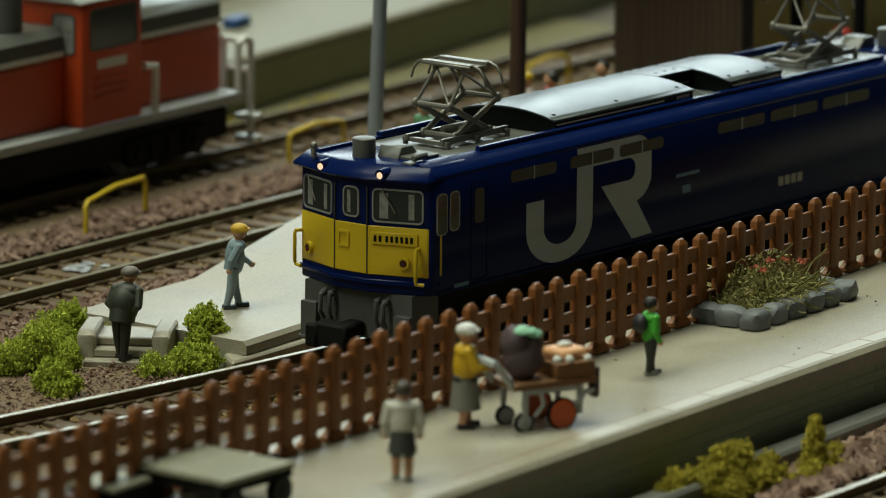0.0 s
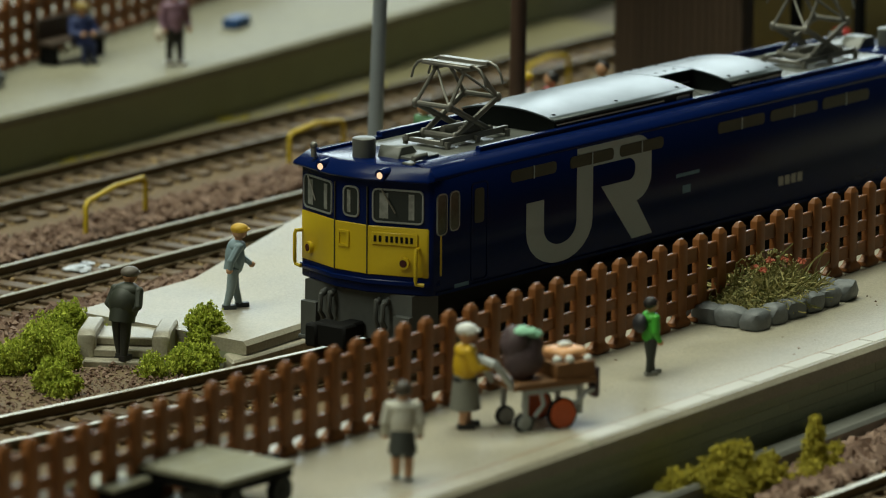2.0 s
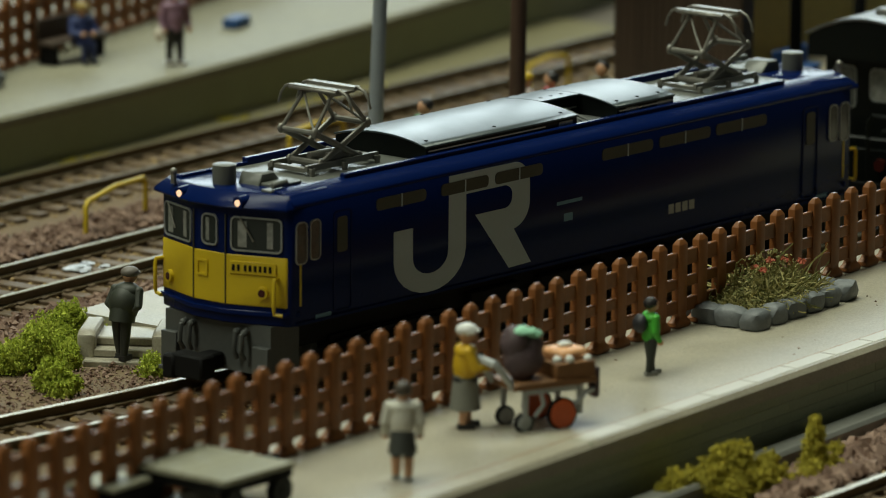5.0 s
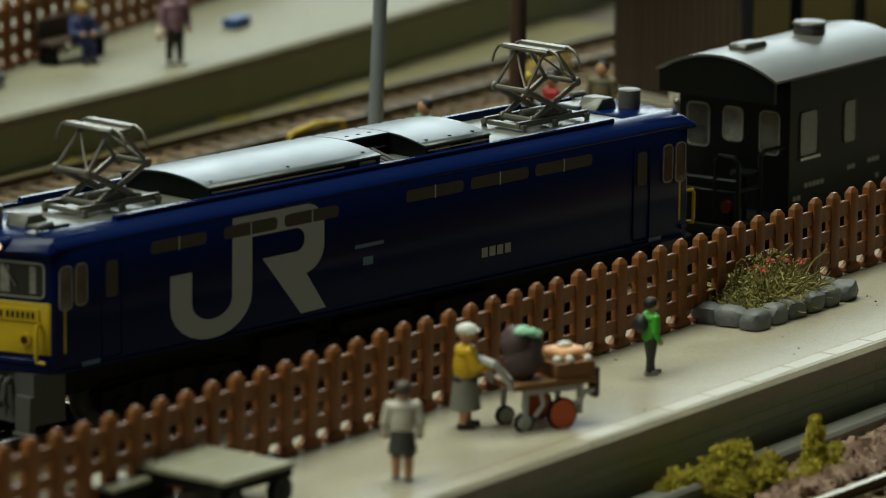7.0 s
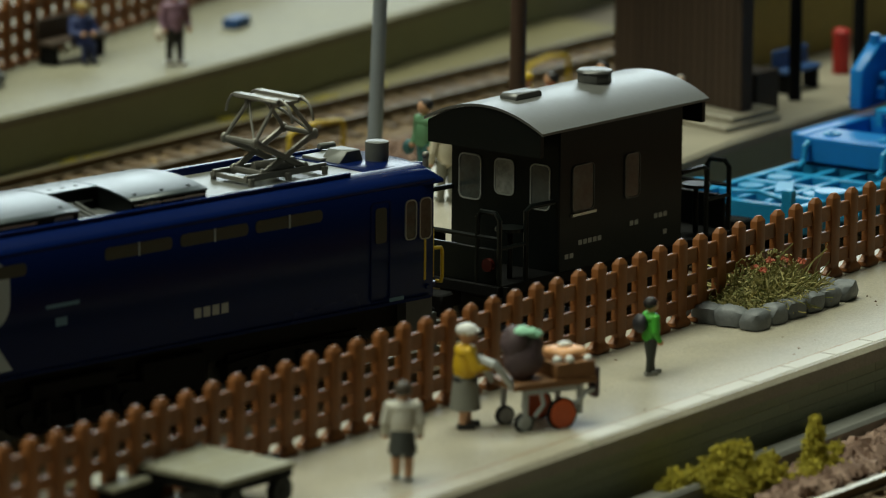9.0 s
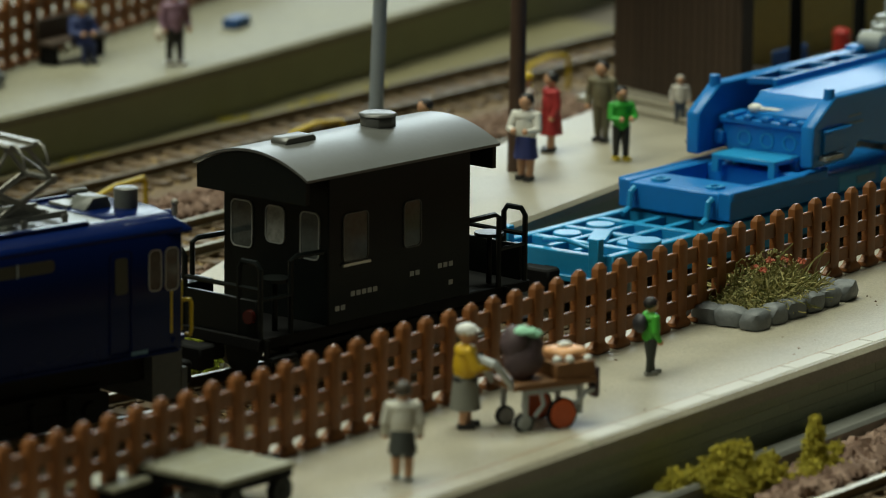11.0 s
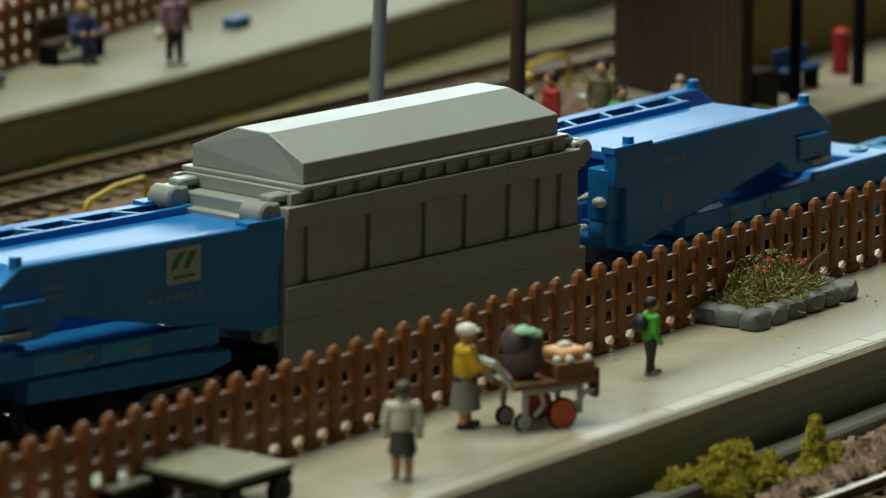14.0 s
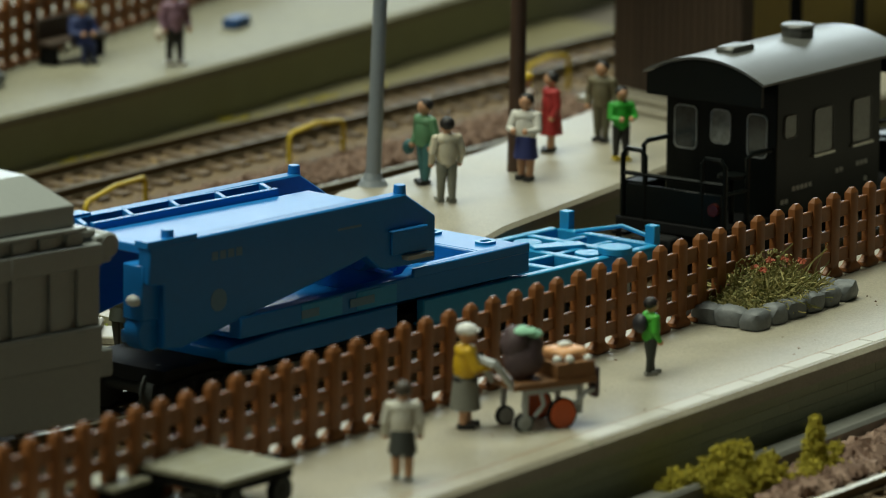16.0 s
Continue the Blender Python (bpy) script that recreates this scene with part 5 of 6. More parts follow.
def transformer():
    """Grey casing with a hipped lid, from -24.3 to 24.3."""
    t = vehicle("transformer_load", "warm grey ribbed transformer casing with hipped lid", "transformer")
    bm = B()
    box(bm, -24.3, 24.3, -8.6, 8.6, 1.9, 20.6)
    body = part("casing", bm, M["transgrey"], t, "warm grey casing", bevel=0.2)
    for s in (-1, 1):
        y = s * 8.6
        for z0, z1, o in ((18.3, 20.7, 0.9), (8.2, 11.6, 0.9), (1.9, 8.2, 0.55), (11.5, 12.0, 1.05)):
            bm = B()
            box(bm, -24.3, 24.3, min(y, y + s * o), max(y, y + s * o), z0, z1 - 0.02)
            part("side_band", bm, M["transgrey"], body, bevel=0.12)
        posts = (-24.9, -21.3, -11.3, -2.2, 4.6, 11.9, 17.0, 20.7, 24.9)
        for p, q in zip(posts, posts[1:]):
            bm = B()
            box(bm, p + 0.6, q - 0.6, min(y, y + s * 0.5), max(y, y + s * 0.5), 12.0, 18.3)
            part("side_rib", bm, M["transgrey"], body, bevel=0.12)
        for x in (-10.2, 12.4):
            bm = B()
            box(bm, x - 0.25, x + 0.25, min(y + s * 0.88, y + s), max(y + s * 0.88, y + s), 18.2, 20.75)
            part("band_strap", bm, M["transgrey"], body, bevel=0.05)
        for k in range(13):
            x = -22 + k * 3.6
            bm = B()
            box(bm, x - 1.1, x + 1.1, min(y - s * 0.4, y + s * 0.25), max(y - s * 0.4, y + s * 0.25), 20.6, 22.0)
            part("top_rib", bm, M["transgrey"], body, bevel=0.08)
    bm = B()
    box(bm, -22, 22.5, -8.4, 8.4, 20.6, 22.1)
    part("upper_wall", bm, M["transgrey"], body, bevel=0.1)
    bm = B()
    box(bm, -21.4, 22.6, -9.2, 9.2, 22.1, 22.6)
    part("lid_rim", bm, M["transgrey"], t, "pale grey lid rim", bevel=0.1)
    bm = B()
    pr = [(-8.3, 22.6), (-8.3, 24.9), (-2.4, 27.4), (2.4, 27.4), (8.3, 24.9), (8.3, 22.6)]
    vs = prism(bm, pr, 0, -20.6, 21.6)
    for v in vs:
        if v.co.z > 27:
            v.co.x += 0.8 if v.co.x < 0 else -1.6
    part("lid", bm, M["transgrey"], t, "pale grey hipped lid", bevel=0.1, smooth=False)
    for e in (-1, 1):
        for y in (-6.8, 6.8):
            bm = B()
            box(bm, min(e * 24.2, e * 26.6), max(e * 24.2, e * 26.6), y - 1.6, y + 1.6, 18.2, 21.2)
            cyl(bm, (e * 26.2, y - 1.7, 20.0), (e * 26.2, y + 1.7, 20.0), 1.4, 1.4, 16)
            box(bm, min(e * 22, e * 25), max(e * 22, e * 25), y - 1.0, y + 1.0, 21.0, 21.9)
            part("hinge", bm, M["transgrey"], t, "grey hinge bracket", bevel=0.25)
        bm = B()
        box(bm, min(e * 24.2, e * 25.6), max(e * 24.2, e * 25.6), -6, 6, 14.5, 19.2)
        part("hanger", bm, M["transgrey"], t, "grey hanger plate", bevel=0.2)
        for y in (-7.2, 7.2):
            bm = B()
            box(bm, min(e * 24.2, e * 26.8), max(e * 24.2, e * 26.8), y - 1.1, y + 1.1, 6.0, 9.0)
            part("lower_bracket", bm, M["transgrey"], t, bevel=0.2)
    return t


def red_diesel():
    d = vehicle("diesel_locomotive", "vermilion diesel shunting locomotive with grey roof and white handrails", "locomotive", "second train")
    bm = B()
    box(bm, -40.5, 40.5, -8.6, 8.6, 6.9, 8.2)
    part("running_board", bm, M["steel"], d, "pale running board", bevel=0.15)
    for x0, x1 in ((18.4, 39.4), (-39.4, 6)):
        bm = B()
        prism(bm, [(-5.6, 8.2), (-5.6, 17.0), (5.6, 17.0), (5.6, 8.2)], 0, x0, x1)
        h = part("bonnet", bm, M["redpaint"], d, "vermilion bonnet", bevel=0.3)
        bm = B()
        box(bm, x0, x1 + 0.05, -5.7, 5.7, 17.2, 17.9)
        part("white_stripe", bm, M["white"], h)
        bm = B()
        box(bm, x0, x1 - 0.2, -5.65, 5.65, 17.9, 19.6)
        part("dark_band", bm, M["bogie"], h)
        bm = B()
        prism(bm, [(-5.9, 19.6), (-4.6, 21.0), (4.6, 21.0), (5.9, 19.6)], 0, x0, x1)
        part("bonnet_roof", bm, M["roofgrey"], h, "grey bonnet roof", bevel=0.3)
    bm = B()
    prism(bm, [(-8.6, 8.2), (-8.6, 23.6), (-7.2, 24.8), (7.2, 24.8), (8.6, 23.6), (8.6, 8.2)], 0, 6, 18.4)
    cab = part("cab", bm, M["redpaint"], d, "vermilion driver's cab", bevel=0.25)
    bm = B()
    prism(bm, [(-9.0, 24.0), (-6.5, 26.2), (6.5, 26.2), (9.0, 24.0)], 0, 5, 19.4)
    part("cab_roof", bm, M["steel"], d, "pale grey cab roof", bevel=0.3)
    for s in (-1, 1):
        window(cab, (7.6, 17.0, 18.0, 23.0, 0.5), 1, s * 8.6, s, M["cabglass"], M["bogie"])
        for y in (-5.6, 5.6):
            window(cab, (y - 1.6, y + 1.6, 17.6, 22.4, 0.5), 0, 6 if s < 0 else 18.4, s, M["paleglass"], M["bogie"])
        bm = B()
        box(bm, 9, 15, s * 8.55, s * 8.7, 15.4, 16.6)
        part("cab_stripe", bm, M["white"], cab)
        for e in (-1, 1):
            bm = B()
            for y in (s * 7.8, s * 3.4):
                rod(bm, [(e * 42.9, y, 1.5), (e * 42.9, y, 14.4), (e * 41.6, y, 15.0), (e * 40.2, y, 14.6), (e * 40.2, y, 8.2)], 0.5, 7)
            rod(bm, [(e * 42.9, s * 3.4, 14.4), (e * 42.9, s * 7.8, 14.4)], 0.5, 7)
            rod(bm, [(e * 42.9, s * 3.4, 10.6), (e * 42.9, s * 7.8, 10.6)], 0.4, 7)
            box(bm, e * 42.8 - 0.9, e * 42.8 + 0.9, s * 7.6 - 1.6, s * 7.6 + 1.6, 1.0, 1.9)
            box(bm, e * 42.8 - 0.9, e * 42.8 + 0.9, s * 7.6 - 1.6, s * 7.6 + 1.6, 4.0, 4.8)
            part("end_handrail", bm, M["white"], d, "white end handrail and step")
            bm = B()
            rod(bm, [(e * 21.4, s * 8.3, 8.2), (e * 21.4, s * 8.3, 14.2), (e * 19.0, s * 8.3, 14.4)], 0.55, 7)
            part("side_handrail", bm, M["white"], d)
    bm = B()
    cyl(bm, (-1.4, -2.2, 20.8), (-1.4, -2.2, 27.0), 2.1, 2.1, 20)
    cyl(bm, (-1.4, -2.2, 27.0), (-1.4, -2.2, 27.5), 2.3, 2.2, 20)
    part("exhaust_pipe", bm, M["bogie"], d, "dark grey exhaust pipe")
    for s in (-1, 1):
        for k in range(3):
            bm = B()
            box(bm, 8.6, 15.2, min(s * 8.55, s * 8.85), max(s * 8.55, s * 8.85), 11.6 + k * 1.1, 12.1 + k * 1.1)
            part("louvre", bm, M["redpaint"], cab)
    bm = B()
    box(bm, -39, 39, -7, 7, 2.4, 6.3)
    part("underframe", bm, M["matblack"], d, "black underframe", bevel=0.2)
    for x in (-25, 25):
        bogie(d, x, 12, M["matblack"])
    for e in (-1, 1):
        coupler(d, e * 39, e, M["matblack"])
    return d


# ---- the trains ----
loco = electric_loco()
van_a = guard_van()
wagon_a = bolster_wagon()
girder_a = girder(True)
load = transformer()


def mirrored(ob):
    """Turns a freshly built vehicle end for end."""
    for o in ob.children_recursive:
        o.data.transform(Matrix.Scale(-1, 4, (1, 0, 0)))
        o.data.flip_normals()
        o.location.x *= -1
    for i, (w, x, r) in enumerate(WHEELS):
        if w.parent == ob:
            WHEELS[i] = (w, -x, r)
    return ob


girder_b = mirrored(girder(False))
wagon_b = mirrored(bolster_wagon())
van_b = guard_van(((-8.6, 1.3, 15.6), (-1.4, 2.0, 12.6), (7.2, 2.0, 13.0)))
diesel = red_diesel()


# ---- luggage cart ----
ct = thing("luggage_cart", -28.9, -53.9, FRONT_Z, -18.5, "small grey platform cart with wooden deck and orange wheels", "cart")
bm = B()
box(bm, -4.7, 5.0, -2.6, 2.6, 4.3, 5.0)
deck = part("deck", bm, M["wood"], ct, "brown wooden deck", bevel=0.1)
bm = B()
for x in (-3.2, 3.2):
    for y in (-2.2, 2.2):
        prism(bm, [(x - 0.35, 4.4), (x + 0.35, 4.4), (x + 0.25, 1.2), (x - 0.25, 1.2)], 1, y - 0.2, y + 0.2)
box(bm, -3.4, 3.4, -2.3, -1.9, 3.7, 4.35)
box(bm, -3.4, 3.4, 1.9, 2.3, 3.7, 4.35)
rod(bm, [(-1.6, -2.3, 4.3), (-1.1, -2.3, 2.6), (-2.2, -2.3, 1.4)], 0.25, 7)
rod(bm, [(2.0, -2.3, 2.0), (3.0, -2.3, 2.6), (3.8, -2.3, 3.4), (4.8, -2.3, 3.6)], 0.3, 7)
part("frame", bm, M["steel"], ct, "light grey cart frame", bevel=0.06)
for side in (-1, 1):
    for x, r, mm, y in ((0.9, 1.5, M["orange"], side * 2.5), (-3.2, 0.85, M["steel"], side * 1.9)):
        bm = B()
        cyl(bm, (x, y - 0.35, r), (x, y + 0.35, r), r, r, 22)
        wh = part("wheel", bm, mm, ct, "orange cart wheel" if r > 1 else "grey small wheel", bevel=0.1)
        bm = B()
        cyl(bm, (x, y - 0.28, r), (x, y + 0.28, r), r + 0.16, r + 0.16, 22)
        part("tyre", bm, M["matblack"], wh)
bm = B()
for y in (-2.0, 2.0):
    rod(bm, [(-4.6, y, 4.6), (-5.6, y, 6.0), (-6.6, y, 7.2)], 0.4, 7)
rod(bm, [(-6.6, -2.2, 7.2), (-6.6, 2.2, 7.2)], 0.45, 7)
part("handle", bm, M["steel"], ct, "light grey push handle")
bm = B()
obox(bm, (5.3, -1.4, 4.2), (0.8, 1.4, 3.2))
part("tail_board", bm, M["plum"], ct, bevel=0.2)
sk = thing("luggage_sack", -28.9 - 2.3 * math.cos(radians(-18.5)), -53.9 - 2.3 * math.sin(radians(-18.5)), FRONT_Z + 5.0, -18.5, "plum-grey rounded bag tied with mint green cloth", "bag")
bm = B()
ball(bm, (0, 0, 2.0), 2.15, 2.0, 2.3, 0, 18, 12)
ball(bm, (-0.9, 0.1, 3.8), 1.5, 1.6, 1.7, 0, 16, 10)
ball(bm, (0.7, -0.3, 3.2), 1.4, 1.4, 1.5, 0, 16, 10)
for v in bm.verts:
    v.co += noise.noise_vector(v.co * 0.6) * 0.3
    v.co.z = max(0.0, v.co.z)
part("bag", bm, M["plum"], sk)
bm = B()
ball(bm, (-0.2, -0.5, 5.0), 1.4, 1.3, 0.5, 0, 16, 8)
ball(bm, (0.8, -0.8, 4.7), 0.9, 0.9, 0.5)
for v in bm.verts:
    v.co += noise.noise_vector(v.co * 1.1) * 0.25
part("cloth", bm, M["mint"], sk, "mint green cloth knot")
bx = thing("wooden_crate", -28.9 + 2.6 * math.cos(radians(-18.5)), -53.9 + 2.6 * math.sin(radians(-18.5)), FRONT_Z + 5.0, -18.5, "low brown crate holding peach and white parcels", "crate")
bm = B()
box(bm, -2.3, 2.3, -2.4, 2.4, 0, 1.6)
part("crate_box", bm, M["wood"], bx, bevel=0.1)
bm = B()
obox(bm, (0.2, 0.2, 2.1), (3.7, 3.5, 1.2), Matrix.Rotation(0.2, 3, "Z"))
part("parcel", bm, M["peach"], bx, "peach parcel", bevel=0.35)
bm = B()
ball(bm, (-1.7, -1.5, 1.8), 0.55, 0.5, 0.5)
ball(bm, (0.4, 0.6, 2.8), 0.9, 0.6, 0.4)
ball(bm, (-0.5, -1.9, 1.8), 0.5)
ball(bm, (1.7, -1.8, 1.7), 0.45)
part("parcel", bm, M["white"], bx, "small white parcels")

# ---- plank trolley beside the fence ----
tr = thing("plank_trolley", -76.0, -53.4, FRONT_Z, 4, "weathered grey-olive flat trolley with planked deck and dark wheels", "trolley")
for k in range(6):
    bm = B()
    box(bm, -5.2, 5.2, -5.6 + k * 1.9, -3.8 + k * 1.9, 3.5, 4.05)
    part("plank", bm, M["plank"], tr, bevel=0.08, smooth=False)
bm = B()
box(bm, -5.4, 5.4, -5.2, -4.4, 2.5, 3.5)
box(bm, -5.4, 5.4, 4.4, 5.2, 2.5, 3.5)
box(bm, -4.6, -3.8, -5, 5, 2.3, 3.5)
box(bm, 3.8, 4.6, -5, 5, 2.3, 3.5)
part("frame", bm, M["matblack"], tr, "black frame", bevel=0.1)
for x in (-3.6, 3.6):
    for y in (-5.0, 5.0):
        bm = B()
        cyl(bm, (x, y - 0.5, 1.5), (x, y + 0.5, 1.5), 1.5, 1.5, 18)
        cyl(bm, (x, y - 0.65, 1.5), (x, y + 0.65, 1.5), 0.5, 0.5, 10)
        part("wheel", bm, M["black"], tr, "black wheel", bevel=0.1)
bm = B()
rod(bm, [(5.4, 0, 3.0), (7.4, -0.5, 3.4), (8.6, -0.8, 3.2)], 0.35, 7)
part("drawbar", bm, M["matblack"], tr)
tp = thing("storage_box", -84.5, -48.5, FRONT_Z, 8, "low dark olive box beside the trolley", "box")
bm = B()
box(bm, -3.2, 2.6, -2.0, 3.4, 0, 2.6)
part("box_body", bm, M["matblack"], tp, bevel=0.2)
bm = B()
box(bm, -3.4, 2.8, -2.2, 3.6, 2.6, 3.1)
part("box_lid", bm, M["plank"], tp, bevel=0.12)

# ---- flower bed ----
fb = thing("flower_bed", 30.6, -35.4, FRONT_Z, 8, "stone-edged flower bed with tangled olive plants and red flowers", "flower bed")
rng = random.Random(4)
spots = []
for k in range(6):
    spots += [(-9.6 + k * 3.85, -4.2), (-9.6 + k * 3.85, 5.0)]
for k in range(2):
    spots += [(-9.7, -1.2 + k * 3.0), (9.8, -1.2 + k * 3.0)]
for x, y in spots:
    bm = B()
    bmesh.ops.create_icosphere(bm, subdivisions=2, radius=1.0)
    off = Vector((rng.random() * 50, rng.random() * 50, 0))
    for v in bm.verts:
        c = v.co.copy()
        c = Vector([math.copysign(abs(a) ** 0.55, a) for a in c])
        c += noise.noise_vector(v.co * 1.1 + off) * 0.22
        v.co = Vector((c.x * 1.75, c.y * 1.35, (c.z + 0.75) * 1.25))
        v.co.z = max(0, v.co.z)
    turned(bm, Matrix.Translation((x, y, 0)) @ Matrix.Rotation(rng.uniform(-0.15, 0.15) + (math.pi / 2 if abs(x) > 9.65 and abs(y) < 3 else 0), 4, "Z"))
    part("kerb_rock", bm, M["rock"], fb)
bm = B()
prism(bm, round_rect(-9, 9, -3.4, 4.4, 1), 2, 0, 1.5)
part("soil", bm, M["earth"], fb)


def fibres(count, seed, reach, up, material, name, parent, label, thin=0.09, curl=1.0):
    r = random.Random(seed)
    bm = B()
    for _ in range(count):
        p = Vector((r.uniform(-reach[0], reach[0]), r.uniform(-reach[1], reach[1]) + 0.4, r.uniform(0.8, 1.6)))
        crown = max(0.25, 1 - (p.x / reach[0]) ** 2 * 0.75)
        d = Vector((r.gauss(0, 0.6), r.gauss(0, 0.6), r.uniform(0.7, 1.6)))
        pts = [p.copy()]
        for k in range(4):
            d += Vector((r.gauss(0, 0.5), r.gauss(0, 0.5), r.gauss(-0.3, 0.45))) * curl
            p = p + d.normalized() * r.uniform(0.5, 1.0) * up * crown
            p.z = max(0.8, min(p.z, 1.4 + up * 4.9 * crown))
            pts.append(p.copy())
        rod(bm, pts, thin * r.uniform(0.7, 1.5), 3)
    ob = part(name, bm, material, parent, label, smooth=False)
    return tagged(ob, kind="stuff")


fibres(3600, 5, (8.9, 3.7), 1.3, M["herb"], "plant_growth", fb, "tangled olive and straw-coloured plant fibres", 0.065, 1.6)
fibres(30, 9, (7.8, 3.2), 2.6, M["herb"], "stalks", fb, "long loose stalks", 0.07, 0.9)
bm = B()
r = random.Random(3)
for _ in range(1300):
    a, q = r.random() * 6.28, r.random() ** 0.5
    x, y = math.cos(a) * q * 8.6, math.sin(a) * q * 3.3 + 0.4
    z = 1.4 + 5.0 * (1 - q ** 3) * r.random() ** 0.7
    obox(bm, (x, y, z), (r.uniform(0.15, 0.42), r.uniform(0.1, 0.28), 0.05), Euler((r.random() * 3, r.random() * 3, r.random() * 3)).to_matrix())
tagged(part("leaves", bm, M["herb"], fb, "small olive leaves", smooth=False), kind="stuff")
for _ in range(9):
    bm = B()
    a, q = r.random() * 6.28, r.random() ** 0.5 * 0.75
    c = Vector((math.cos(a) * q * 8, math.sin(a) * q * 2.6 - 0.6, 5.8 - 1.6 * q))
    for k in range(6):
        b = k * 1.05
        obox(bm, c + Vector((math.cos(b) * 0.26, math.sin(b) * 0.26, r.uniform(-.1, .2))), (0.46, 0.28, 0.08), Euler((r.random(), r.random(), b)).to_matrix())
    part("flower", bm, M["flower"], fb, "small orange-red flower", smooth=False)


# ---- foam bushes ----
def bush(label, x, y, z, clumps, material, seed, per=2600, grain=(0.07, 0.2)):
    r = random.Random(seed)
    ob = thing("bush", x, y, z, 0, label, "bush", "foam bushes")
    centres = [(Vector(c[:3]), c[3]) for c in clumps]
    gen = np.random.default_rng(seed)

    def place(rng, n):
        out = np.empty((n, 3))
        for i in range(n):
            c, rad = centres[rng.integers(len(centres))]
            d = rng.normal(0, 1, 3)
            d /= np.linalg.norm(d)
            lobes = noise.noise(Vector(d * 2.6) + c * 1.7) + 0.6 * noise.noise(Vector(d * 6.5) + c * 2.3)
            rr = rad * (0.35 + 0.6 * rng.random() ** 0.6 + 0.75 * lobes)
            p = np.array(c) + d * rr
            p[2] = max(0.1, p[2])
            out[i] = p
        return out
    crown = pebbles("foam_foliage", gen, per * len(centres), place, grain, material, ob, "crumbly foam foliage", flat=1.0, crumb=True)
    bm = B()
    for c, rad in centres:
        ball(bm, c, rad * 0.42, None, None, 0, 10, 7)
    for v in bm.verts:
        v.co.z = max(-0.1, v.co.z)
    part("foam_core", bm, material, ob, "dense foam core")
    return ob


def blob(seed, n, sx, sy, h, rad):
    r = random.Random(seed)
    out = []
    for _ in range(n):
        a, q = r.random() * 6.28, r.random() ** 0.5
        out.append((math.cos(a) * q * sx, math.sin(a) * q * sy, rad * 0.6 + (1 - q) * h * r.uniform(0.6, 1.0), rad * r.uniform(0.75, 1.2)))
    return out


bush("lime green foam bush beside the steps", -22.5, 26.0, -0.8, blob(1, 11, 5.5, 4.5, 2.6, 1.8), M["foliage"], 21)
bush("lime green foam bush against the platform end", -12.4, 31.0, -0.8, blob(2, 9, 3.4, 3.4, 4.2, 1.8), M["foliage"], 22)
bush("small lime green foam tuft near the rails", -29.5, 15.6, -0.8, blob(3, 7, 2.0, 2.6, 2.6, 1.3), M["foliage"], 23)
bush("tall lime green foam bush at the platform corner", -5.2, 15.6, -0.8, [(0, 0, 1.5, 1.9), (0.4, 0.8, 3.4, 1.8), (-0.2, 0.6, 5.0, 1.5), (-1.4, 0.4, 3.0, 1.4), (0.9, -0.4, 2.6, 1.4), (0.2, -1.4, 1.2, 1.5), (1.4, -1.8, 0.8, 1.2), (-1.0, 1.4, 4.4, 1.1)], M["foliage"], 24)
bush("low lime green foam bush along the rail", -13.4, 12.6, -0.8, blob(6, 9, 5.0, 1.6, 2.2, 1.5), M["foliage"], 25)
bush("olive-yellow foam bush beside the front track", -14.2, -67.4, -0.8, [(-3.6, 1.6, 1.6, 1.9), (-1.6, 1.4, 2.6, 2.0), (0.4, 0.8, 3.4, 1.9), (1.0, 0.4, 4.4, 1.2), (-0.6, 1.2, 4.3, 1.1), (2.6, -0.8, 2.4, 1.7), (4.4, -1.6, 1.5, 1.5), (1.2, -1.2, 1.6, 1.8), (-1.6, -0.8, 1.2, 1.7), (-5.4, 2.6, 2.0, 1.4), (-6.6, 3.0, 1.2, 1.5), (6.0, -2.4, 0.8, 1.0)], M["olivefoliage"], 26)
bush("pointed olive-yellow foam bush on red gravel", -2.0, -68.0, -0.8, [(0, 0, 1.4, 1.5), (0.5, 0.4, 3.0, 1.2), (0.8, 0.5, 4.6, 0.85), (0.9, 0.6, 5.8, 0.5), (-1.6, -0.8, 1.0, 1.3), (1.8, -0.9, 0.9, 1.2), (-3.0, -1.4, 0.6, 0.9), (3.0, -1.4, 0.7, 0.9), (0.4, -1.6, 0.6, 1.0)], M["olivefoliage"], 27)
bush("tiny olive-yellow foam tuft", 4.2, -66.0, -0.8, [(0, 0, 1.6, 0.8), (0.2, 0.1, 0.7, 0.9)], M["olivefoliage"], 28, 900)
bush("tiny olive-yellow foam tuft", -5.6, -65.2, -0.8, [(0, 0, 2.2, 0.8), (0.2, 0.1, 0.9, 0.8)], M["olivefoliage"], 29, 900)
for i, (x, y) in enumerate(((103.5, 121.0), (73.2, 114.5), (58.0, 111.3), (114.0, 120.4), (127.0, 122.2), (140, 123))):
    bush("dry yellow grass tuft at the platform foot", x - 4, y - 4.5, -0.8, blob(40 + i, 10, 7.0, 0.9, 0.5, 0.5), M["olivefoliage"], 50 + i, 500)

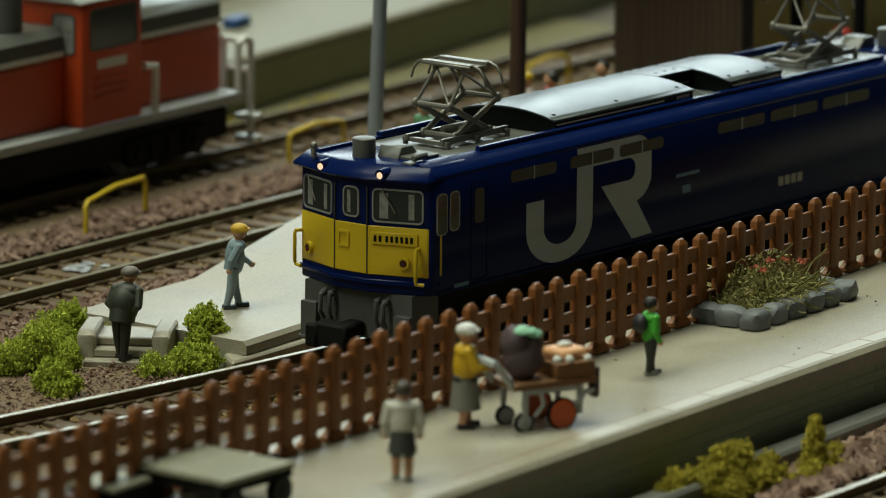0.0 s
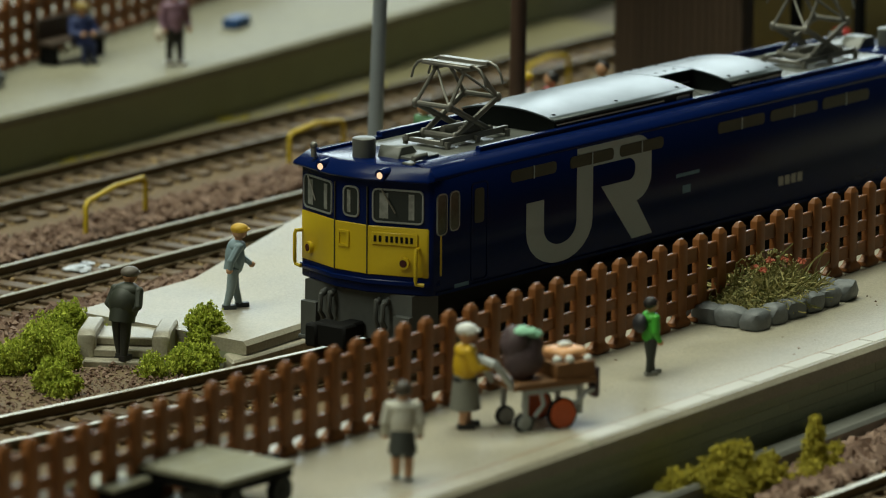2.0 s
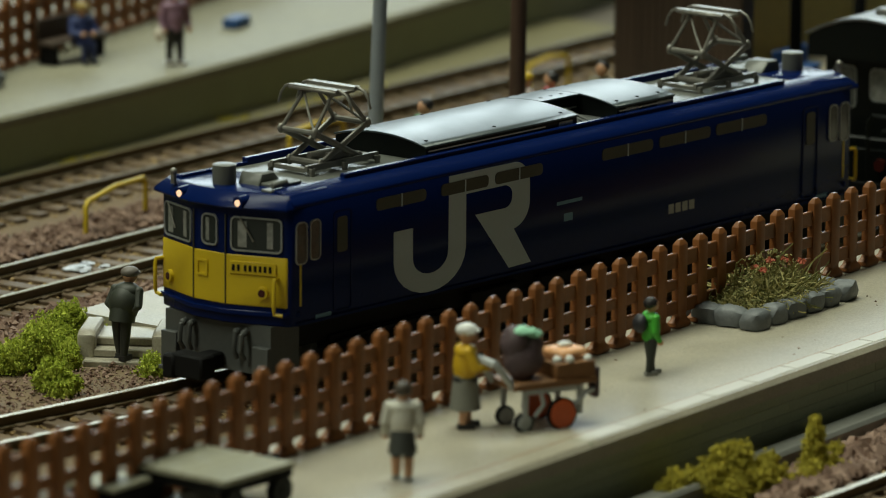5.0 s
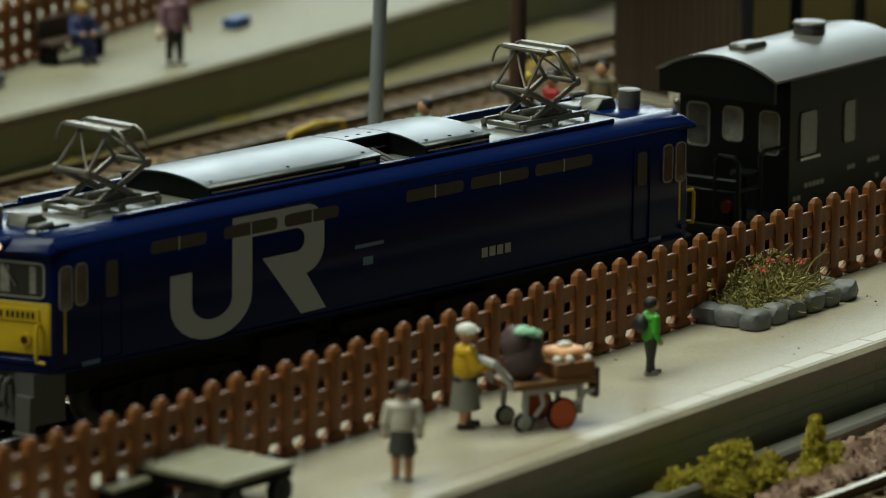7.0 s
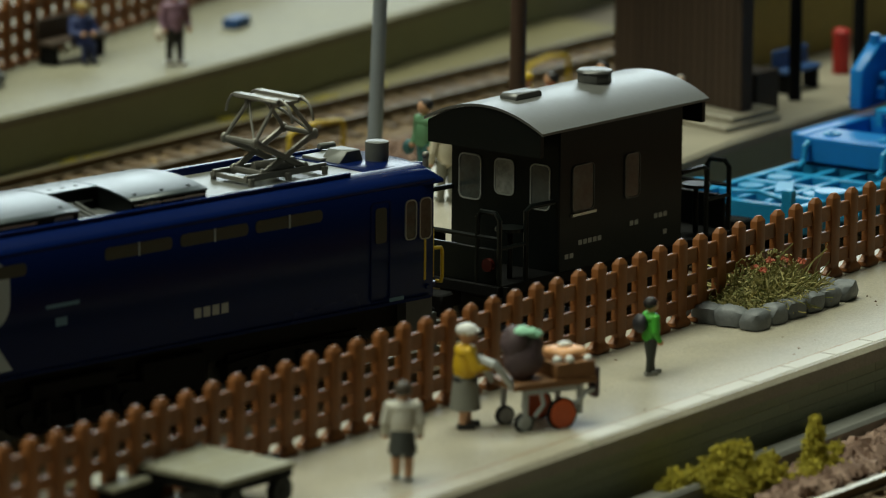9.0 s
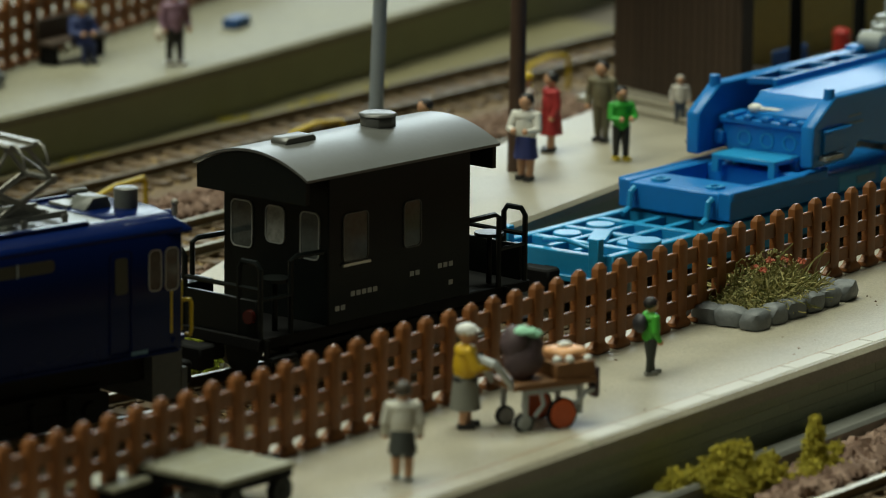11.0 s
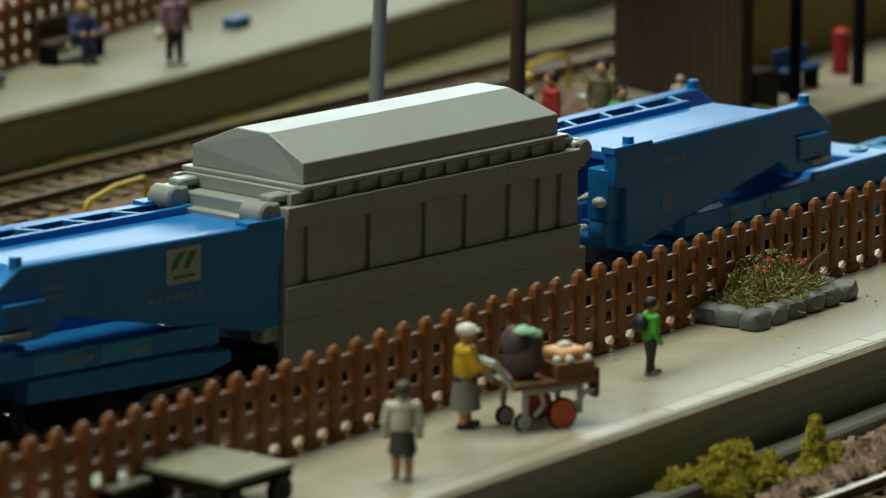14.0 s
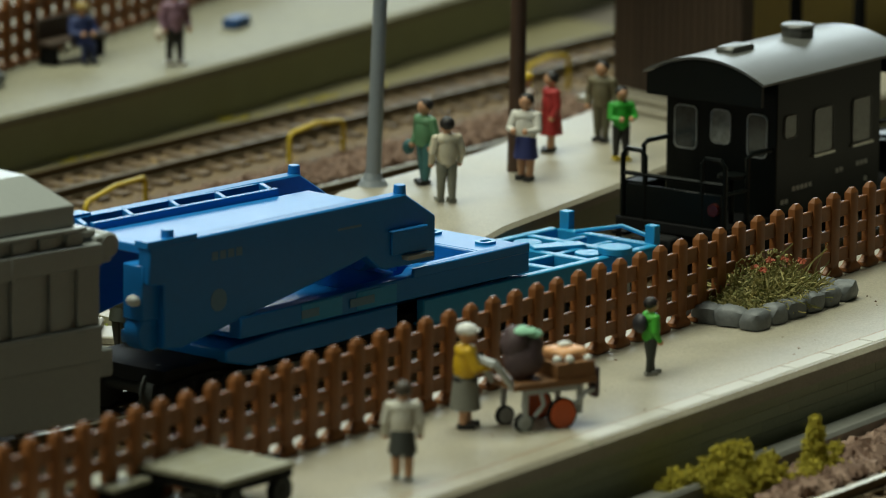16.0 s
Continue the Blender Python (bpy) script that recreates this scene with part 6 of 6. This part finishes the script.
# ---- station hut on the island platform ----
hut = thing("station_hut", 114.9, 47.4, 8.2, 0, "dark brown planked station hut on a pale stepped plinth", "hut")
bm = B()
prism(bm, [(-2.0, -12.2), (0.6, -11.8), (5.2, 13.4), (2.4, 13.0)], 2, 1.6, 26)
part("wall_core", bm, M["hutwood"], hut, "dark brown hut wall")
f, ln = facet((2.4, 13.0), (-2.0, -12.2))
bm = B()
box(bm, 0.04, 1.36, -0.16, 0.1, 1.7, 26)
pl = part("plank", bm, M["hutwood"], hut, bevel=0.06, smooth=False)
for k in range(18):
    ob = pl if k == 0 else pl.copy()
    if k:
        scene.collection.objects.link(ob)
    mm = f @ Matrix.Translation((k * 1.42, 0, 0))
    mm.translation *= K
    ob.matrix_basis = mm
for k, (g, h) in enumerate(((6.0, 0.8), (3.6, 1.6))):
    bm = B()
    prism(bm, [(-2.0 - g, -12.2 - g * 0.4), (4.2, -12.0 - g * 0.3), (9.5, 15.5), (2.4 - g, 14.5)], 2, h - 0.8, h - 0.004)
    part("plinth_step", bm, M["platform"], hut, "pale plinth step", bevel=0.2)
bm = B()
prism(bm, [(-4, 17.4), (4.5, 17.4), (4.5, 18.4), (-4, 18.4)], 1, -14.6, -11.4)
part("canopy", bm, M["transgrey"], hut, "pale eave board", bevel=0.15)
bm = B()
box(bm, -4, 9, -14, 16, 26, 27.5)
part("roof", bm, M["hutwood"], hut, bevel=0.2)
sh = thing("waiting_shelter", 138, 47, 8.2, 6, "open shelter with dark posts and straw-coloured rear wall", "shelter")
for x, y in ((-6.2, -4.4), (9.2, -4.6), (24, -5)):
    bm = B()
    cyl(bm, (x, y, 0), (x, y, 22), 0.9, 0.8, 12)
    prism(bm, [(x - 2.4, 20), (x, 16), (x + 2.4, 20)], 1, y - 0.5, y + 0.5)
    part("post", bm, M["matblack"], sh, "dark post with brackets")
bm = B()
box(bm, -8, 60, 13, 14, 0, 22)
part("rear_wall", bm, M["straw"], sh)
bm = B()
box(bm, -10, 60, 11.6, 15, 22, 23)
part("roof", bm, M["hutwood"], sh, bevel=0.2)
be = thing("bench", 138.4, 46.4, 8.2, 6, "blue plastic platform bench on dark legs", "bench")
bm = B()
box(bm, -4.2, 4.2, -1.2, 1.2, 2.6, 3.2)
box(bm, -4.2, 4.2, 1.0, 1.5, 3.2, 5.6)
part("seat", bm, M["bluebox"], be, bevel=0.15)
for x in (-3.4, 3.4):
    bm = B()
    box(bm, x - 0.4, x + 0.4, -1.0, 1.2, 0, 2.6)
    part("leg", bm, M["matblack"], be, bevel=0.1)
cr = thing("dark_crate", 121.8, 40.4, 8.2, 4, "dark brown crate beside the hut corner", "crate")
bm = B()
box(bm, -2.6, 2.6, -2.2, 2.2, 0, 5.6)
part("crate_box", bm, M["hutwood"], cr, bevel=0.15)
pb = thing("post_box", 153, 50.5, 8.2, 0, "small red pillar post box", "post box")
bm = B()
cyl(bm, (0, 0, 0), (0, 0, 5.5), 1.2, 1.2, 14)
ball(bm, (0, 0, 5.5), 1.3, 1.3, 0.7)
part("pillar", bm, cloth("red_paint", (0.4, 0.02, 0.015)), pb)
lu = thing("light_crate", 127.5, 47.5, 8.2, 0, "pale grey notice stand beside the hut", "stand")
bm = B()
box(bm, -1.6, 1.6, -0.5, 0.5, 6, 12)
part("board", bm, M["steel"], lu, bevel=0.1)
bm = B()
for x in (-1.3, 1.3):
    box(bm, x - 0.2, x + 0.2, -0.2, 0.2, 0, 6)
part("leg", bm, M["matblack"], lu)

gen = np.random.default_rng(77)


def grit(rng, n):
    s, w = rng.uniform(-60, 110, n), rng.uniform(3, 26, n)
    return np.stack([-31.8 + EX * s - EY * w, -63.3 + EY * s + EX * w, np.full(n, FRONT_Z + 0.02)], 1)


pebbles("platform_grit", gen, 70, grit, (0.06, 0.2), M["coarse"], None, "scattered dark grit specks on the platform", "grit")

# ---- far platform ----
bn = thing("bench", 90.5, 134.5, 7.6, 10, "dark brown platform bench", "bench")
bm = B()
box(bm, -6.5, 6.5, -1.6, 1.4, 2.6, 3.3)
box(bm, -6.5, 6.5, 1.2, 1.7, 3.3, 6.2)
part("seat", bm, M["hutwood"], bn, bevel=0.15)
for x in (-5.4, 5.4):
    bm = B()
    box(bm, x - 0.5, x + 0.5, -1.3, 1.4, 0, 2.6)
    part("leg", bm, M["matblack"], bn, bevel=0.1)
figure("figurine", "seated painted figurine in navy reading a pale newspaper", 90.2, 132.4, 7.6, 10.2, 250, (0.03, 0.05, 0.17), (0.02, 0.03, 0.1), sit=True, arms="front", bag=(0.6, 0.58, 0.5), hat=(0.3, 0.2, 0.04))
rp = thing("stone_planter", 66.0, 125.5, 7.6, 12, "small grey stone planter", "planter")
for k in range(4):
    bm = B()
    bmesh.ops.create_icosphere(bm, subdivisions=2, radius=1.6)
    for v in bm.verts:
        v.co += noise.noise_vector(v.co * 0.9 + Vector((k * 7, 0, 0))) * 0.3
        v.co.z = max(0, v.co.z * 0.8 + 1.0)
    turned(bm, Matrix.Translation((k * 2.6 - 5, (k % 2) * 1.0, 0)))
    part("rock", bm, M["rock"], rp)
bm = B()
for k in range(26):
    rr = random.Random(k)
    ball(bm, (rr.uniform(-0.5, 0.5) * 5, rr.uniform(-0.5, 0.5) * 3, rr.random() * 0.4 - 0.1), 0.8, 0.6, 0.18, 0, 7, 5)
gp = part("glue_patch", bm, M["frost"])
gp.matrix_basis = pose(17.5 * K, 58.8 * K, 0.15 * K, 0, 0, 6)
tagged(gp, "greyish shiny glue patch between the sleepers", "patch")
for x, y, c in ((126, 137.5, "bluebox"), (163, 160, "matblack")):
    bm = B()
    box(bm, -2.4, 2.4, -1.2, 1.2, 0, 1.5)
    ob = part("low_crate", bm, M[c], bevel=0.2)
    ob.matrix_basis = pose(x * K, y * K, 7.6 * K, 0, 0, 20)
    tagged(ob, "small low crate on the far platform", "crate")


# ---- motion ----
TRAIN = [(0.0, 0.0), (3.0, 0.0), (3.25, 0.45), (3.5, 2.21), (4.0, 8.97), (6.3, 42.59), (6.5, 46.75), (7.0, 55.53), (7.5, 65.12), (8.0, 77.11), (8.5, 88.68), (9.0, 100.19), (9.2, 104.4),
         (11.3, 148.16), (11.5, 156.02), (12.0, 178.89), (12.5, 198.51), (13.0, 222.11), (13.5, 247.82), (14.0, 274.64), (14.5, 297.47), (15.0, 316.43), (15.5, 330.94), (16.0, 349.28)]
PLACES = [(loco, 52.5), (van_a, 138.9), (wagon_a, 200.3), (girder_a, 235.2), (load, 279.4), (girder_b, 332.2), (wagon_b, 369.0), (van_b, 430.0)]
DIESEL = [(0.0, -0.4), (0.2, -15.0), (0.4, -32.2), (0.6, -49.0), (1.2, -98.0), (1.8, -138.0), (2.6, -165.0), (3.4, -172.0), (16.0, -172.0)]


def along(rows, t):
    return float(np.interp(t, [r[0] for r in rows], [r[1] for r in rows]))


def motions():
    for ob, back in PLACES:
        rows = []
        for t, s in TRAIN:
            q = s - back
            p = arc_point(q, 0, RAIL)
            rows.append((t, pose(p.x * K, p.y * K, p.z * K, 0, 0, -math.degrees(BEND * q))))
        walk(ob, rows)
    path = straight(40, 96.0, 7.65)
    walk(diesel, [(t, pose(path(s, 0, 0).x * K, path(s, 0, 0).y * K, RAIL * K, 0, 0, 7.65)) for t, s in DIESEL])
    times = [i / 15 for i in range(241)]
    for w, x, r in WHEELS:
        run = DIESEL if w.parent == diesel else TRAIN
        way = 1.0 if run is DIESEL else -1.0
        rows = [(t, Matrix.Translation((x * K, 0, r * K)) @ Matrix.Rotation(way * (along(run, t) - run[0][1]) / r, 4, "Y")) for t in times]
        keep = [rows[0]] + [b for a, b, c in zip(rows, rows[1:], rows[2:]) if along(run, a[0]) != along(run, c[0])] + [rows[-1]]
        walk(w, keep)


motions()
